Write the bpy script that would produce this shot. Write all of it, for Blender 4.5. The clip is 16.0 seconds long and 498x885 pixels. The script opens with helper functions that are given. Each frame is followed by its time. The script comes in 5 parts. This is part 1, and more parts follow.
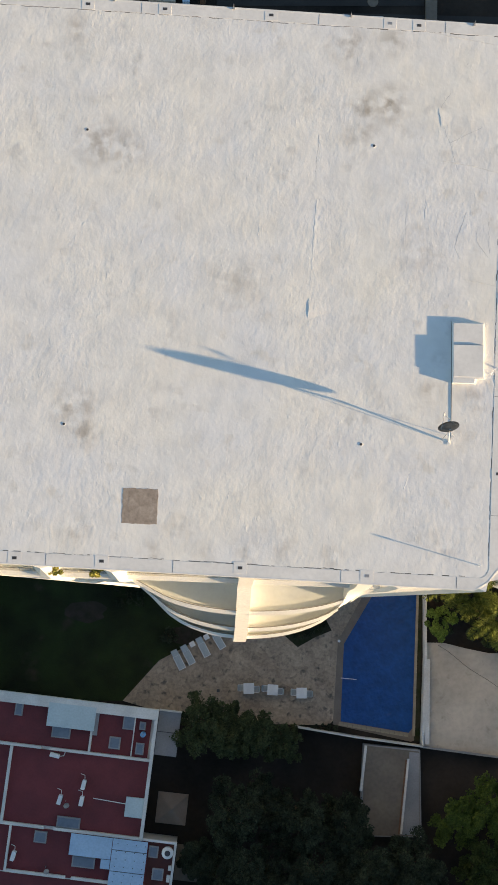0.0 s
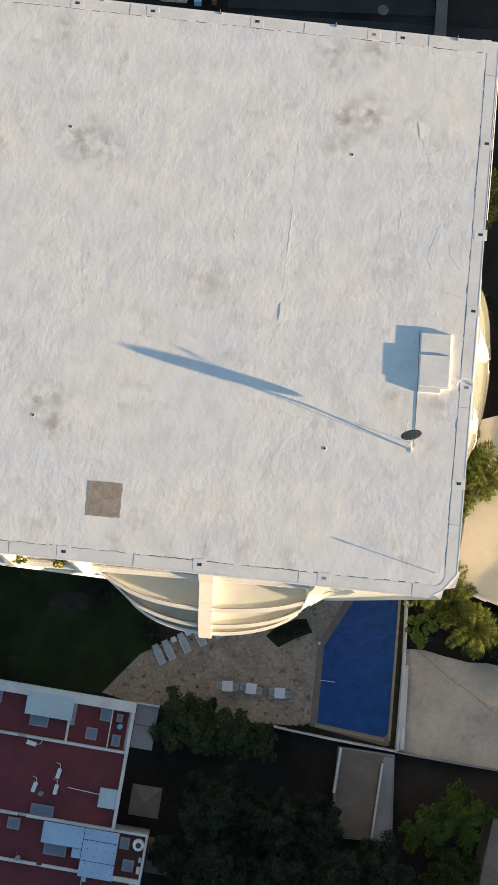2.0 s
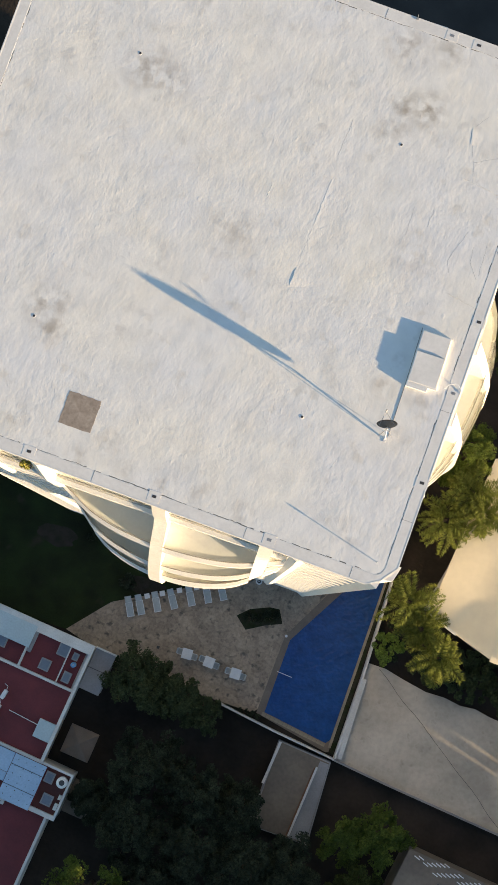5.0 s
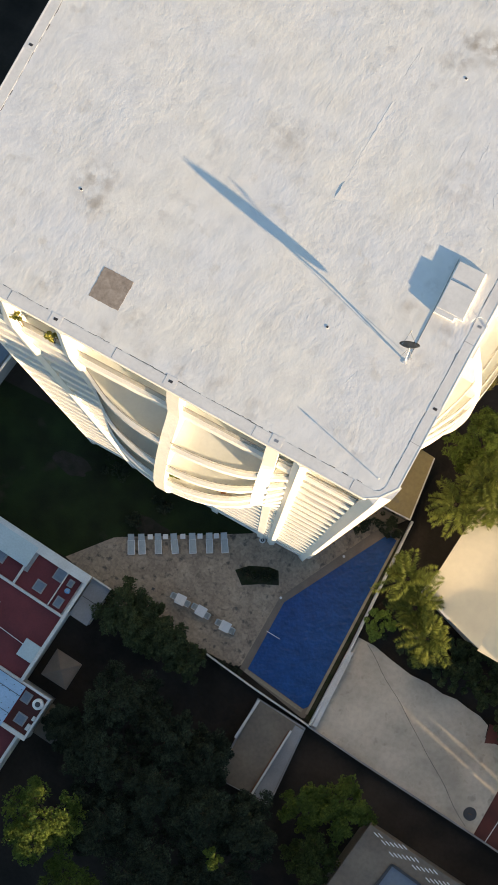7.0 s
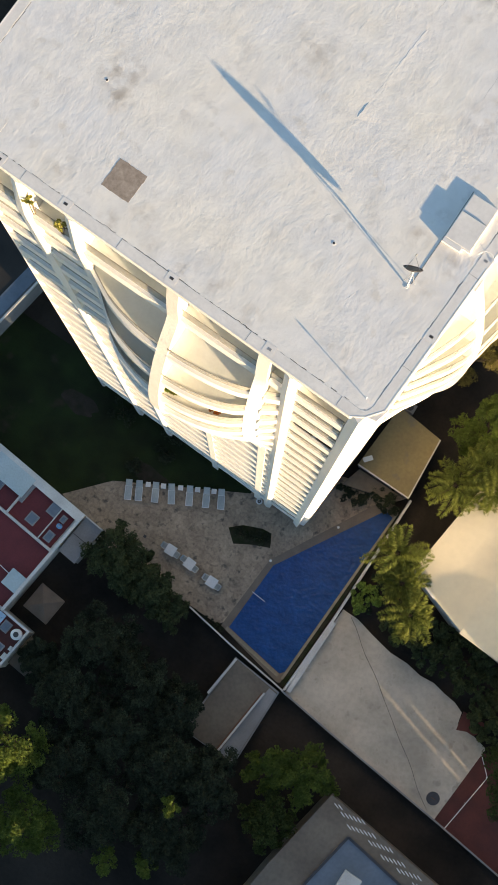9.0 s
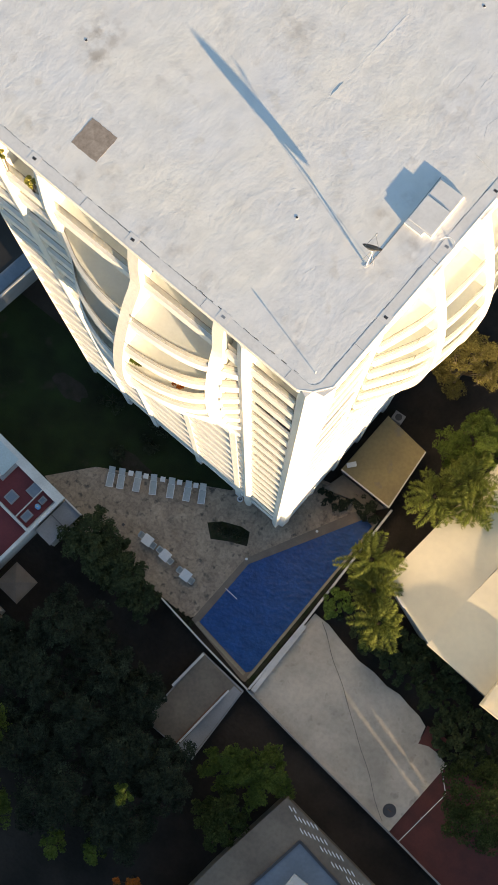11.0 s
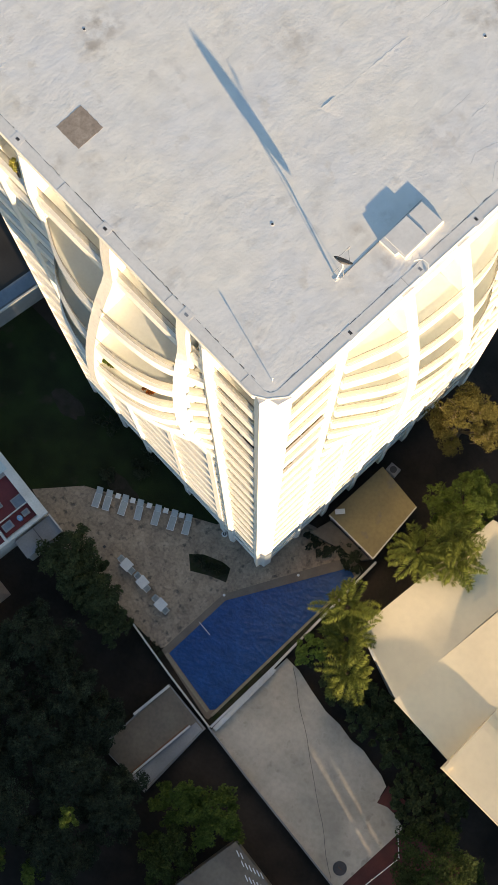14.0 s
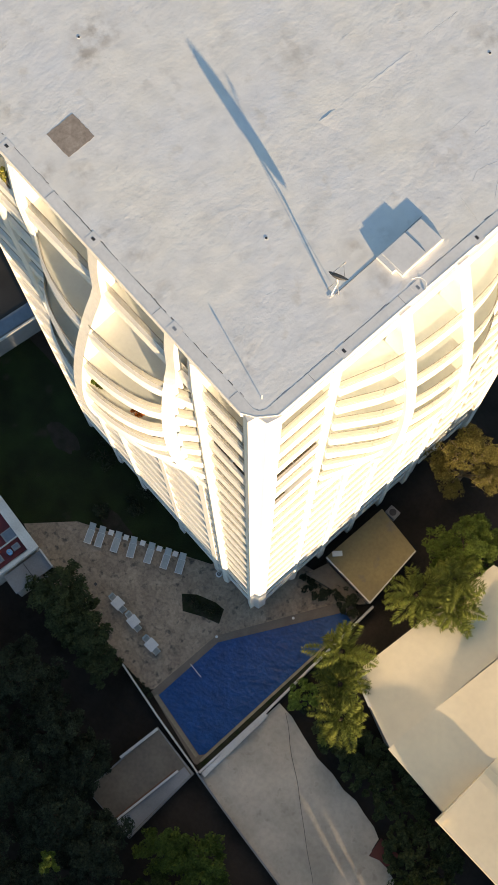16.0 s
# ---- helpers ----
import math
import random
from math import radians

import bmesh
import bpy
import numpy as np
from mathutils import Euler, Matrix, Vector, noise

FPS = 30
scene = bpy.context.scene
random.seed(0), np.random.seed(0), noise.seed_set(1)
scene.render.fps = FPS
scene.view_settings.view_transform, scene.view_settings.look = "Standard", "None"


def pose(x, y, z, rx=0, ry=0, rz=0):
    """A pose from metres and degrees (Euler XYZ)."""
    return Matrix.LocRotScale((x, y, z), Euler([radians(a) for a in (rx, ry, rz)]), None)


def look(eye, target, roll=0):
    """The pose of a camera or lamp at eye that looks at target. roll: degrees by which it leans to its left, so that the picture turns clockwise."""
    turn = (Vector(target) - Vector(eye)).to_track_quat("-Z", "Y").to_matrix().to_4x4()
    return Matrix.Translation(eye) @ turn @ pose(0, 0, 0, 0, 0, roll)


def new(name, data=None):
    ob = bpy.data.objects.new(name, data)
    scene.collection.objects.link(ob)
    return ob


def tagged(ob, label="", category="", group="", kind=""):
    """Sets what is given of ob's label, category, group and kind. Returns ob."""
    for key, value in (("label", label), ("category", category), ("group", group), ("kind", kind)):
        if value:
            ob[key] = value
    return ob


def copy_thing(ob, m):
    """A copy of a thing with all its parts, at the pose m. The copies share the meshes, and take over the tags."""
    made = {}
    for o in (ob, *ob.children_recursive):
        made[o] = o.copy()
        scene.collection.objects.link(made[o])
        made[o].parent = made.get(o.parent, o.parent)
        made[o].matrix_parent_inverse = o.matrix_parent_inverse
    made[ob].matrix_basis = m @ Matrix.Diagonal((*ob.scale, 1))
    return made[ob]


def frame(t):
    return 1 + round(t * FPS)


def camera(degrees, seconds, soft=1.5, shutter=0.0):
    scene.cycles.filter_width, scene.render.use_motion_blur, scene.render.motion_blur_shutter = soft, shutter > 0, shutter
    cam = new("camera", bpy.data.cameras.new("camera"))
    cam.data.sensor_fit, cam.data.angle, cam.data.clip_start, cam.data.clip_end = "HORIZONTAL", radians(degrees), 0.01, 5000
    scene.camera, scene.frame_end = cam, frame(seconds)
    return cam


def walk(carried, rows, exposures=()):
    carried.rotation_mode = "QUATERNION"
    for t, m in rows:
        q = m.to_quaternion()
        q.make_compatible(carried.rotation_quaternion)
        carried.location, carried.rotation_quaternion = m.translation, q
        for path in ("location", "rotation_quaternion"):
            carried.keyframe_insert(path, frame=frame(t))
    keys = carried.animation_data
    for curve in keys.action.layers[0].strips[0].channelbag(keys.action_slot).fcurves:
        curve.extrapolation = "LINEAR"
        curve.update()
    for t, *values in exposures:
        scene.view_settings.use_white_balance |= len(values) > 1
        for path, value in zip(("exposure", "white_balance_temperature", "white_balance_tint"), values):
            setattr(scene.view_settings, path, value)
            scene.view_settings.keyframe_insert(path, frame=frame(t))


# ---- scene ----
EXPOSURES = [(0.0, 1.55, 7850.0, 12.8), (3.0, 1.56, 7850.0, 12.8), (8.0, 1.71, 7850.0, 12.8), (12.5, 1.66, 7850.0, 12.8), (16.0, 1.48, 7850.0, 12.8)]
# ---- camera ----
H = 64.81  # the roof deck over the ground
cam = camera(21.00, 16.0)
# seconds, place, turn: rx is the tilt off straight down, rz the heading
PATH = [
    (0.0, -12.468, -1.761, 124.807, 6.914, -1.378, 1.361),
    (0.5, -12.164, -1.763, 125.047, 6.919, -1.378, 1.375),
    (1.0, -11.700, -1.771, 125.288, 6.926, -1.322, 1.342),
    (1.5, -11.014, -1.746, 125.547, 6.890, -1.201, 2.126),
    (2.0, -10.274, -1.770, 125.741, 6.854, -1.101, 4.018),
    (2.5, -9.537, -1.817, 125.914, 6.872, -1.017, 6.151),
    (3.0, -8.692, -1.802, 126.122, 6.840, -0.865, 8.465),
    (3.5, -7.967, -1.924, 126.251, 6.816, -0.721, 10.873),
    (4.0, -7.334, -2.253, 126.390, 6.854, -0.608, 13.403),
    (6.5, -4.271, -7.148, 126.642, 7.418, -0.370, 25.260),
    (7.0, -3.500, -8.423, 126.501, 7.574, -0.378, 27.311),
    (7.5, -2.619, -9.569, 126.315, 7.704, -0.377, 29.380),
    (8.0, -1.591, -10.553, 126.185, 7.863, -0.339, 31.389),
    (8.5, -0.518, -11.298, 125.957, 7.993, -0.313, 33.063),
    (9.0, 0.503, -11.738, 125.782, 8.067, -0.269, 34.274),
    (11.5, 6.157, -11.667, 125.188, 9.437, 0.182, 40.211),
    (12.0, 7.169, -11.397, 124.958, 9.647, 0.269, 41.543),
    (12.5, 7.991, -11.229, 124.768, 10.102, 0.321, 42.767),
    (13.0, 8.620, -11.091, 124.406, 10.760, 0.362, 43.791),
    (13.5, 9.205, -11.010, 124.068, 11.422, 0.387, 44.663),
    (14.0, 9.706, -11.013, 123.698, 12.065, 0.389, 45.380),
    (14.5, 10.130, -10.954, 123.023, 12.646, 0.393, 46.001),
    (15.0, 10.493, -11.016, 122.484, 13.274, 0.374, 46.349),
    (15.5, 10.783, -11.010, 121.720, 13.850, 0.381, 46.676),
    (16.0, 11.027, -11.123, 120.979, 14.457, 0.361, 46.770),
]
walk(cam, [(t, pose(x, y, z, rx, ry, rz)) for t, x, y, z, rx, ry, rz in PATH], EXPOSURES)

# ---- light ----
SUN_AZ = math.atan2(-0.268, 1.0)   # towards the sun, from +x
SUN_EL = radians(6.3)
world = bpy.data.worlds.new("sky")
scene.world = world
world.use_nodes = True
wn = world.node_tree.nodes
sky = wn.new("ShaderNodeTexSky")
sky.sky_type, sky.sun_disc = "NISHITA", False
sky.sun_elevation, sky.sun_rotation = SUN_EL, math.pi / 2 - SUN_AZ
sky.altitude, sky.air_density, sky.dust_density = 1500.0, 1.0, 0.4
sky.ozone_density = 2.0
wn["Background"].inputs["Strength"].default_value = 0.122
world.node_tree.links.new(sky.outputs["Color"], wn["Background"].inputs["Color"])
sun = new("sun", bpy.data.lights.new("sun", "SUN"))
sun.data.energy, sun.data.angle, sun.data.color = 4.7, radians(0.6), (1.0, 0.80, 0.545)
sun_dir = Vector((math.cos(SUN_EL) * math.cos(SUN_AZ), math.cos(SUN_EL) * math.sin(SUN_AZ), math.sin(SUN_EL)))
sun.matrix_world = look(sun_dir * 200 + Vector((0, 0, 60)), (0, 0, 60))


# ---- materials ----
def material(name, base, rough=0.8, second=None, scale=0.6, fine=9.0, bump=0.15, depth=0.02, metal=0.0, spots=None, island=0.0, spec=0.5, grain=0.75):
    """A surface with two scales of tone, fine relief and, where given, spots of another colour."""
    m = bpy.data.materials.new(name)
    m.use_nodes = True
    n, ln = m.node_tree.nodes, m.node_tree.links
    b = n["Principled BSDF"]
    b.inputs["Roughness"].default_value, b.inputs["Metallic"].default_value = rough, metal
    b.inputs["Specular IOR Level"].default_value = spec
    co = n.new("ShaderNodeTexCoord")
    big, small = n.new("ShaderNodeTexNoise"), n.new("ShaderNodeTexNoise")
    for tex, sc, det in ((big, scale, 4.0), (small, fine, 6.0)):
        tex.inputs["Scale"].default_value, tex.inputs["Detail"].default_value = sc, det
        ln.new(co.outputs["Object"], tex.inputs["Vector"])
    second = second or tuple(c * 0.72 for c in base)
    ramp = n.new("ShaderNodeValToRGB")
    ramp.color_ramp.elements[0].position, ramp.color_ramp.elements[1].position = 0.32, 0.68
    ramp.color_ramp.elements[0].color, ramp.color_ramp.elements[1].color = (*second, 1), (*base, 1)
    ln.new(big.outputs["Fac"], ramp.inputs["Fac"])
    mix = n.new("ShaderNodeMix")
    mix.data_type, mix.blend_type = "RGBA", "MULTIPLY"
    mix.inputs["Factor"].default_value = 0.5
    tone = n.new("ShaderNodeValToRGB")
    tone.color_ramp.elements[0].position, tone.color_ramp.elements[1].position = 0.3, 0.62
    tone.color_ramp.elements[0].color, tone.color_ramp.elements[1].color = (grain, grain, grain, 1), (1, 1, 1, 1)
    ln.new(small.outputs["Fac"], tone.inputs["Fac"])
    ln.new(ramp.outputs["Color"], mix.inputs["A"])
    ln.new(tone.outputs["Color"], mix.inputs["B"])
    colour = mix.outputs["Result"]
    if spots:
        spot = n.new("ShaderNodeTexNoise")
        spot.inputs["Scale"].default_value, spot.inputs["Detail"].default_value = spots[1], 5.0
        ln.new(co.outputs["Object"], spot.inputs["Vector"])
        edge = n.new("ShaderNodeMapRange")
        edge.inputs["From Min"].default_value, edge.inputs["From Max"].default_value = spots[2], spots[2] + 0.12
        ln.new(spot.outputs["Fac"], edge.inputs["Value"])
        over = n.new("ShaderNodeMix")
        over.data_type = "RGBA"
        ln.new(edge.outputs["Result"], over.inputs["Factor"])
        ln.new(colour, over.inputs["A"])
        over.inputs["B"].default_value = (*spots[0], 1)
        colour = over.outputs["Result"]
    if island:
        geo, hsv, rng = n.new("ShaderNodeNewGeometry"), n.new("ShaderNodeHueSaturation"), n.new("ShaderNodeMapRange")
        rng.inputs["To Min"].default_value, rng.inputs["To Max"].default_value = 1 - island, 1 + island
        ln.new(geo.outputs["Random Per Island"], rng.inputs["Value"])
        ln.new(rng.outputs["Result"], hsv.inputs["Value"])
        ln.new(colour, hsv.inputs["Color"])
        colour = hsv.outputs["Color"]
    ln.new(colour, b.inputs["Base Color"])
    if bump:
        bp = n.new("ShaderNodeBump")
        bp.inputs["Strength"].default_value, bp.inputs["Distance"].default_value = bump, depth
        ln.new(small.outputs["Fac"], bp.inputs["Height"])
        ln.new(bp.outputs["Normal"], b.inputs["Normal"])
    return m


def deck_material():
    """White coating with brush strokes, slow mottling and brown stains round the vents."""
    m = material("white_roof_coating", (0.835, 0.805, 0.745), 0.8, (0.765, 0.765, 0.765), 0.30, 1.0, 0.0, spots=((0.67, 0.65, 0.615), 1.1, 0.60), spec=0.3, grain=0.80)
    n, ln = m.node_tree.nodes, m.node_tree.links
    b = n["Principled BSDF"]
    colour = b.inputs["Base Color"].links[0].from_socket
    co = n.new("ShaderNodeTexCoord")
    noisy = n.new("ShaderNodeTexNoise")
    noisy.inputs["Scale"].default_value, noisy.inputs["Detail"].default_value = 1.6, 6.0
    ln.new(co.outputs["Object"], noisy.inputs["Vector"])
    total = None
    for x, y, r, amount in STAINS:
        far = n.new("ShaderNodeVectorMath")
        far.operation = "DISTANCE"
        far.inputs[1].default_value = (x, y, H)
        ln.new(co.outputs["Object"], far.inputs[0])
        fade = n.new("ShaderNodeMapRange")
        fade.inputs["From Min"].default_value, fade.inputs["From Max"].default_value = 0.0, r
        fade.inputs["To Min"].default_value, fade.inputs["To Max"].default_value = amount, 0.0
        ln.new(far.outputs["Value"], fade.inputs["Value"])
        if total is None:
            total = fade.outputs["Result"]
        else:
            add = n.new("ShaderNodeMath")
            add.operation = "MAXIMUM"
            ln.new(total, add.inputs[0])
            ln.new(fade.outputs["Result"], add.inputs[1])
            total = add.outputs[0]
    edge = n.new("ShaderNodeMapRange")
    edge.inputs["From Min"].default_value, edge.inputs["From Max"].default_value = 0.40, 0.64
    ln.new(noisy.outputs["Fac"], edge.inputs["Value"])
    mul = n.new("ShaderNodeMath")
    mul.operation = "MULTIPLY"
    ln.new(total, mul.inputs[0])
    ln.new(edge.outputs["Result"], mul.inputs[1])
    over = n.new("ShaderNodeMix")
    over.data_type = "RGBA"
    ln.new(mul.outputs[0], over.inputs["Factor"])
    ln.new(colour, over.inputs["A"])
    over.inputs["B"].default_value = (0.235, 0.18, 0.125, 1)
    ln.new(over.outputs["Result"], b.inputs["Base Color"])
    # fine relief: brushed streaks along y, grain, and scattered blisters
    def relief(sx, sy, detail, rough):
        tex, squeeze = n.new("ShaderNodeTexNoise"), n.new("ShaderNodeMapping")
        squeeze.inputs["Scale"].default_value = (sx, sy, 1.0)
        tex.inputs["Scale"].default_value, tex.inputs["Detail"].default_value = 1.0, detail
        tex.inputs["Roughness"].default_value = rough
        ln.new(co.outputs["Object"], squeeze.inputs["Vector"])
        ln.new(squeeze.outputs["Vector"], tex.inputs["Vector"])
        return tex.outputs["Fac"]

    def scaled(value, lo, hi, amount):
        r = n.new("ShaderNodeMapRange")
        r.inputs["From Min"].default_value, r.inputs["From Max"].default_value, r.inputs["To Max"].default_value = lo, hi, amount
        ln.new(value, r.inputs["Value"])
        return r.outputs["Result"]

    height = None
    for value in (scaled(relief(6.0, 1.5, 5.0, 0.6), 0.0, 1.0, 0.0014), scaled(relief(11.0, 8.0, 4.0, 0.6), 0.0, 1.0, 0.0007), scaled(relief(1.7, 1.3, 4.0, 0.52), 0.0, 1.0, 0.0100), scaled(relief(4.2, 3.4, 4.0, 0.6), 0.0, 1.0, 0.0065), scaled(relief(7.0, 5.0, 5.0, 0.62), 0.0, 1.0, 0.0030),
                  scaled(relief(2.6, 2.1, 3.0, 0.6), 0.64, 0.84, 0.0045), scaled(relief(9.0, 0.7, 2.0, 0.5), 0.68, 0.76, 0.0006)):
        if height is None:
            height = value
            continue
        add = n.new("ShaderNodeMath")
        add.operation = "ADD"
        ln.new(height, add.inputs[0])
        ln.new(value, add.inputs[1])
        height = add.outputs[0]
    bp = n.new("ShaderNodeBump")
    bp.inputs["Distance"].default_value = 1.0
    uneven = n.new("ShaderNodeMapRange")   # rougher and smoother stretches of the coating
    uneven.inputs["From Min"].default_value, uneven.inputs["From Max"].default_value = 0.36, 0.64
    uneven.inputs["To Min"].default_value, uneven.inputs["To Max"].default_value = 0.8, 1.3
    ln.new(relief(0.28, 0.2, 3.0, 0.5), uneven.inputs["Value"])
    ln.new(uneven.outputs["Result"], bp.inputs["Strength"])
    ln.new(height, bp.inputs["Height"])
    ln.new(bp.outputs["Normal"], b.inputs["Normal"])
    return m


STAINS = ((-5.05, 21.6, 1.3, 0.85), (-6.1, 21.3, 1.2, 0.7), (-6.3, 20.2, 1.4, 0.5), (-18.4, 19.3, 1.5, 0.75), (-17.3, 19.0, 1.4, 0.6), (-19.1, 6.9, 1.4, 0.7), (-18.5, 5.8, 1.2, 0.65),
          (-18.9, 1.4, 1.0, 0.5), (-6.9, 24.3, 1.4, 0.5), (-4.8, 24.7, 1.2, 0.5), (-14.2, 1.6, 0.9, 0.45), (-9.5, 0.9, 0.9, 0.4), (-15.4, 0.5, 0.8, 0.5), (-13.1, 0.6, 0.7, 0.45), (-11.2, 0.7, 0.8, 0.4), (-7.4, 0.5, 0.8, 0.4), (-2.5, 1.1, 1.0, 0.35), (-11.8, 12.6, 1.8, 0.28), (-3.6, 14.4, 1.6, 0.3), (-1.2, 8.0, 0.8, 0.5), (-3.0, 8.1, 0.7, 0.55), (-0.9, 7.4, 0.6, 0.45), (-2.6, 9.6, 0.5, 0.5), (-19.6, 24.6, 1.2, 0.4))
M_deck = deck_material()
M_kerb = material("kerb_coating", (0.80, 0.78, 0.75), 0.8, (0.71, 0.695, 0.67), 0.8, 5.0, 0.1, 0.01, spec=0.3, grain=0.85)
M_white = material("white_stucco", (0.80, 0.795, 0.775), 0.85, (0.74, 0.73, 0.705), 0.25, 12.0, 0.4, 0.02, grain=0.85)
M_rib = material("pebble_dash_rib", (0.70, 0.685, 0.66), 0.9, (0.63, 0.615, 0.59), 0.5, 7.0, 0.8, 0.03, grain=0.8)
M_tile = material("pale_terrace_tile", (0.80, 0.83, 0.81), 0.7, (0.73, 0.76, 0.74), 0.7, 6.0, 0.1, grain=0.92)
M_core = material("tower_wall", (0.72, 0.74, 0.745), 0.85, (0.75, 0.74, 0.71), 0.4, 6.0, 0.2, grain=0.85)
def pane_material(name, tint, milk, amount):
    """Thin tinted sheet glass with a milky film: it lets light through and mirrors by its angle."""
    m = bpy.data.materials.new(name)
    m.use_nodes = True
    n, ln = m.node_tree.nodes, m.node_tree.links
    n.remove(n["Principled BSDF"])
    clear, gloss, mixer, fres = n.new("ShaderNodeBsdfTransparent"), n.new("ShaderNodeBsdfGlossy"), n.new("ShaderNodeMixShader"), n.new("ShaderNodeFresnel")
    clear.inputs["Color"].default_value = (*tint, 1)
    gloss.inputs["Roughness"].default_value = 0.04
    fres.inputs["IOR"].default_value = 1.16
    ln.new(fres.outputs["Fac"], mixer.inputs["Fac"])
    film, body = n.new("ShaderNodeBsdfDiffuse"), n.new("ShaderNodeMixShader")
    film.inputs["Color"].default_value, body.inputs["Fac"].default_value = (*milk, 1), amount
    ln.new(clear.outputs["BSDF"], body.inputs[1])
    ln.new(film.outputs["BSDF"], body.inputs[2])
    ln.new(body.outputs["Shader"], mixer.inputs[1])
    ln.new(gloss.outputs["BSDF"], mixer.inputs[2])
    ln.new(mixer.outputs["Shader"], n["Material Output"].inputs["Surface"])
    return m


M_pane = pane_material("bronze_milky_glass", (0.94, 0.93, 0.87), (0.62, 0.62, 0.57), 0.45)
M_glassd = material("dark_window_glass", (0.10, 0.125, 0.14), 0.15, (0.07, 0.09, 0.10), 0.5, 3.0, 0.0)
M_rail = material("bronze_rail", (0.17, 0.15, 0.12), 0.5, None, 3.0, 20.0, 0.1)
M_channel = material("pale_bronze_channel", (0.42, 0.38, 0.30), 0.5, None, 3.0, 20.0, 0.1)
# darker copy of the window tone, with the shade of the recesses in its colour
M_glass_shaded = material("shaded_window", (0.34, 0.345, 0.34), 0.25, (0.22, 0.23, 0.235), 0.5, 3.0, 0.0)
M_glass = material("curtained_window", (0.74, 0.77, 0.77), 0.3, (0.64, 0.67, 0.67), 0.5, 3.0, 0.0)
M_stain = material("brown_patch", (0.44, 0.365, 0.305), 0.95, (0.31, 0.25, 0.205), 2.5, 7.0, 0.25, 0.012, grain=0.5)
M_metal = material("galvanised_metal", (0.45, 0.46, 0.47), 0.45, None, 3.0, 20.0, 0.1, 0.005, 0.6)
M_dishgrey = material("dish_grey", (0.17, 0.17, 0.175), 0.6, None, 3.0, 20.0, 0.1)
M_crack = material("coating_crack", (0.56, 0.55, 0.535), 0.9, None, 3.0, 20.0, 0.1)
M_joint = material("joint_dirt", (0.15, 0.145, 0.14), 0.9, None, 3.0, 20.0, 0.1)
M_dark = material("dark_metal", (0.06, 0.06, 0.065), 0.5, None, 3.0, 20.0, 0.1)
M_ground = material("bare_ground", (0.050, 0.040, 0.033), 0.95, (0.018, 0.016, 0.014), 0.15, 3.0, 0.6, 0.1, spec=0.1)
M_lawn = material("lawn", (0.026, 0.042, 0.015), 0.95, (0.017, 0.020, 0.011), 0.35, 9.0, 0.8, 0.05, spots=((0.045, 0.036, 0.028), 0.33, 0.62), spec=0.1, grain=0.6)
def paving_material():
    """Irregular flags: each its own tone, dark joints between them, dirt in patches."""
    m = material("crazy_paving", (0.44, 0.345, 0.265), 0.85, (0.32, 0.25, 0.197), 0.5, 3.5, 0.0, spots=((0.13, 0.112, 0.096), 1.5, 0.57), spec=0.2, grain=0.42)
    n, ln = m.node_tree.nodes, m.node_tree.links
    b = n["Principled BSDF"]
    colour = b.inputs["Base Color"].links[0].from_socket
    co, cell, joint = n.new("ShaderNodeTexCoord"), n.new("ShaderNodeTexVoronoi"), n.new("ShaderNodeTexVoronoi")
    joint.feature = "DISTANCE_TO_EDGE"
    for v in (cell, joint):
        v.inputs["Scale"].default_value = 2.1
        ln.new(co.outputs["Object"], v.inputs["Vector"])
    tone = n.new("ShaderNodeSeparateColor")
    ln.new(cell.outputs["Color"], tone.inputs["Color"])
    rng, gap = n.new("ShaderNodeMapRange"), n.new("ShaderNodeMapRange")
    rng.inputs["To Min"].default_value, rng.inputs["To Max"].default_value = 0.86, 1.10
    ln.new(tone.outputs["Red"], rng.inputs["Value"])
    gap.inputs["From Max"].default_value, gap.inputs["To Min"].default_value = 0.04, 0.82
    ln.new(joint.outputs["Distance"], gap.inputs["Value"])
    mul, hsv = n.new("ShaderNodeMath"), n.new("ShaderNodeHueSaturation")
    mul.operation = "MULTIPLY"
    ln.new(rng.outputs["Result"], mul.inputs[0])
    ln.new(gap.outputs["Result"], mul.inputs[1])
    ln.new(mul.outputs[0], hsv.inputs["Value"])
    ln.new(colour, hsv.inputs["Color"])
    ln.new(hsv.outputs["Color"], b.inputs["Base Color"])
    bp = n.new("ShaderNodeBump")
    bp.inputs["Strength"].default_value, bp.inputs["Distance"].default_value = 0.6, 0.03
    ln.new(gap.outputs["Result"], bp.inputs["Height"])
    ln.new(bp.outputs["Normal"], b.inputs["Normal"])
    return m


M_patio = paving_material()
M_coping = material("pool_coping_stone", (0.21, 0.17, 0.14), 0.8, (0.16, 0.13, 0.11), 0.8, 8.0, 0.4)
M_tarp = material("blue_pool_cover", (0.003, 0.073, 0.262), 0.33, (0.002, 0.052, 0.198), 0.9, 3.5, 0.7, 0.10, spec=0.3, grain=0.6)
M_conc = material("worn_concrete", (0.57, 0.505, 0.43), 0.9, (0.38, 0.34, 0.29), 0.22, 2.2, 0.4, 0.02, spots=((0.34, 0.30, 0.255), 1.1, 0.59), grain=0.72)
M_wallw = material("painted_wall", (0.66, 0.655, 0.635), 0.85, (0.53, 0.515, 0.495), 0.5, 8.0, 0.4)
M_red = material("red_roof_coating", (0.18, 0.030, 0.036), 0.8, (0.12, 0.021, 0.026), 0.4, 6.0, 0.3)
M_slate = material("warm_grey_roof", (0.20, 0.167, 0.135), 0.9, (0.14, 0.116, 0.094), 0.3, 3.0, 0.4, grain=0.65)
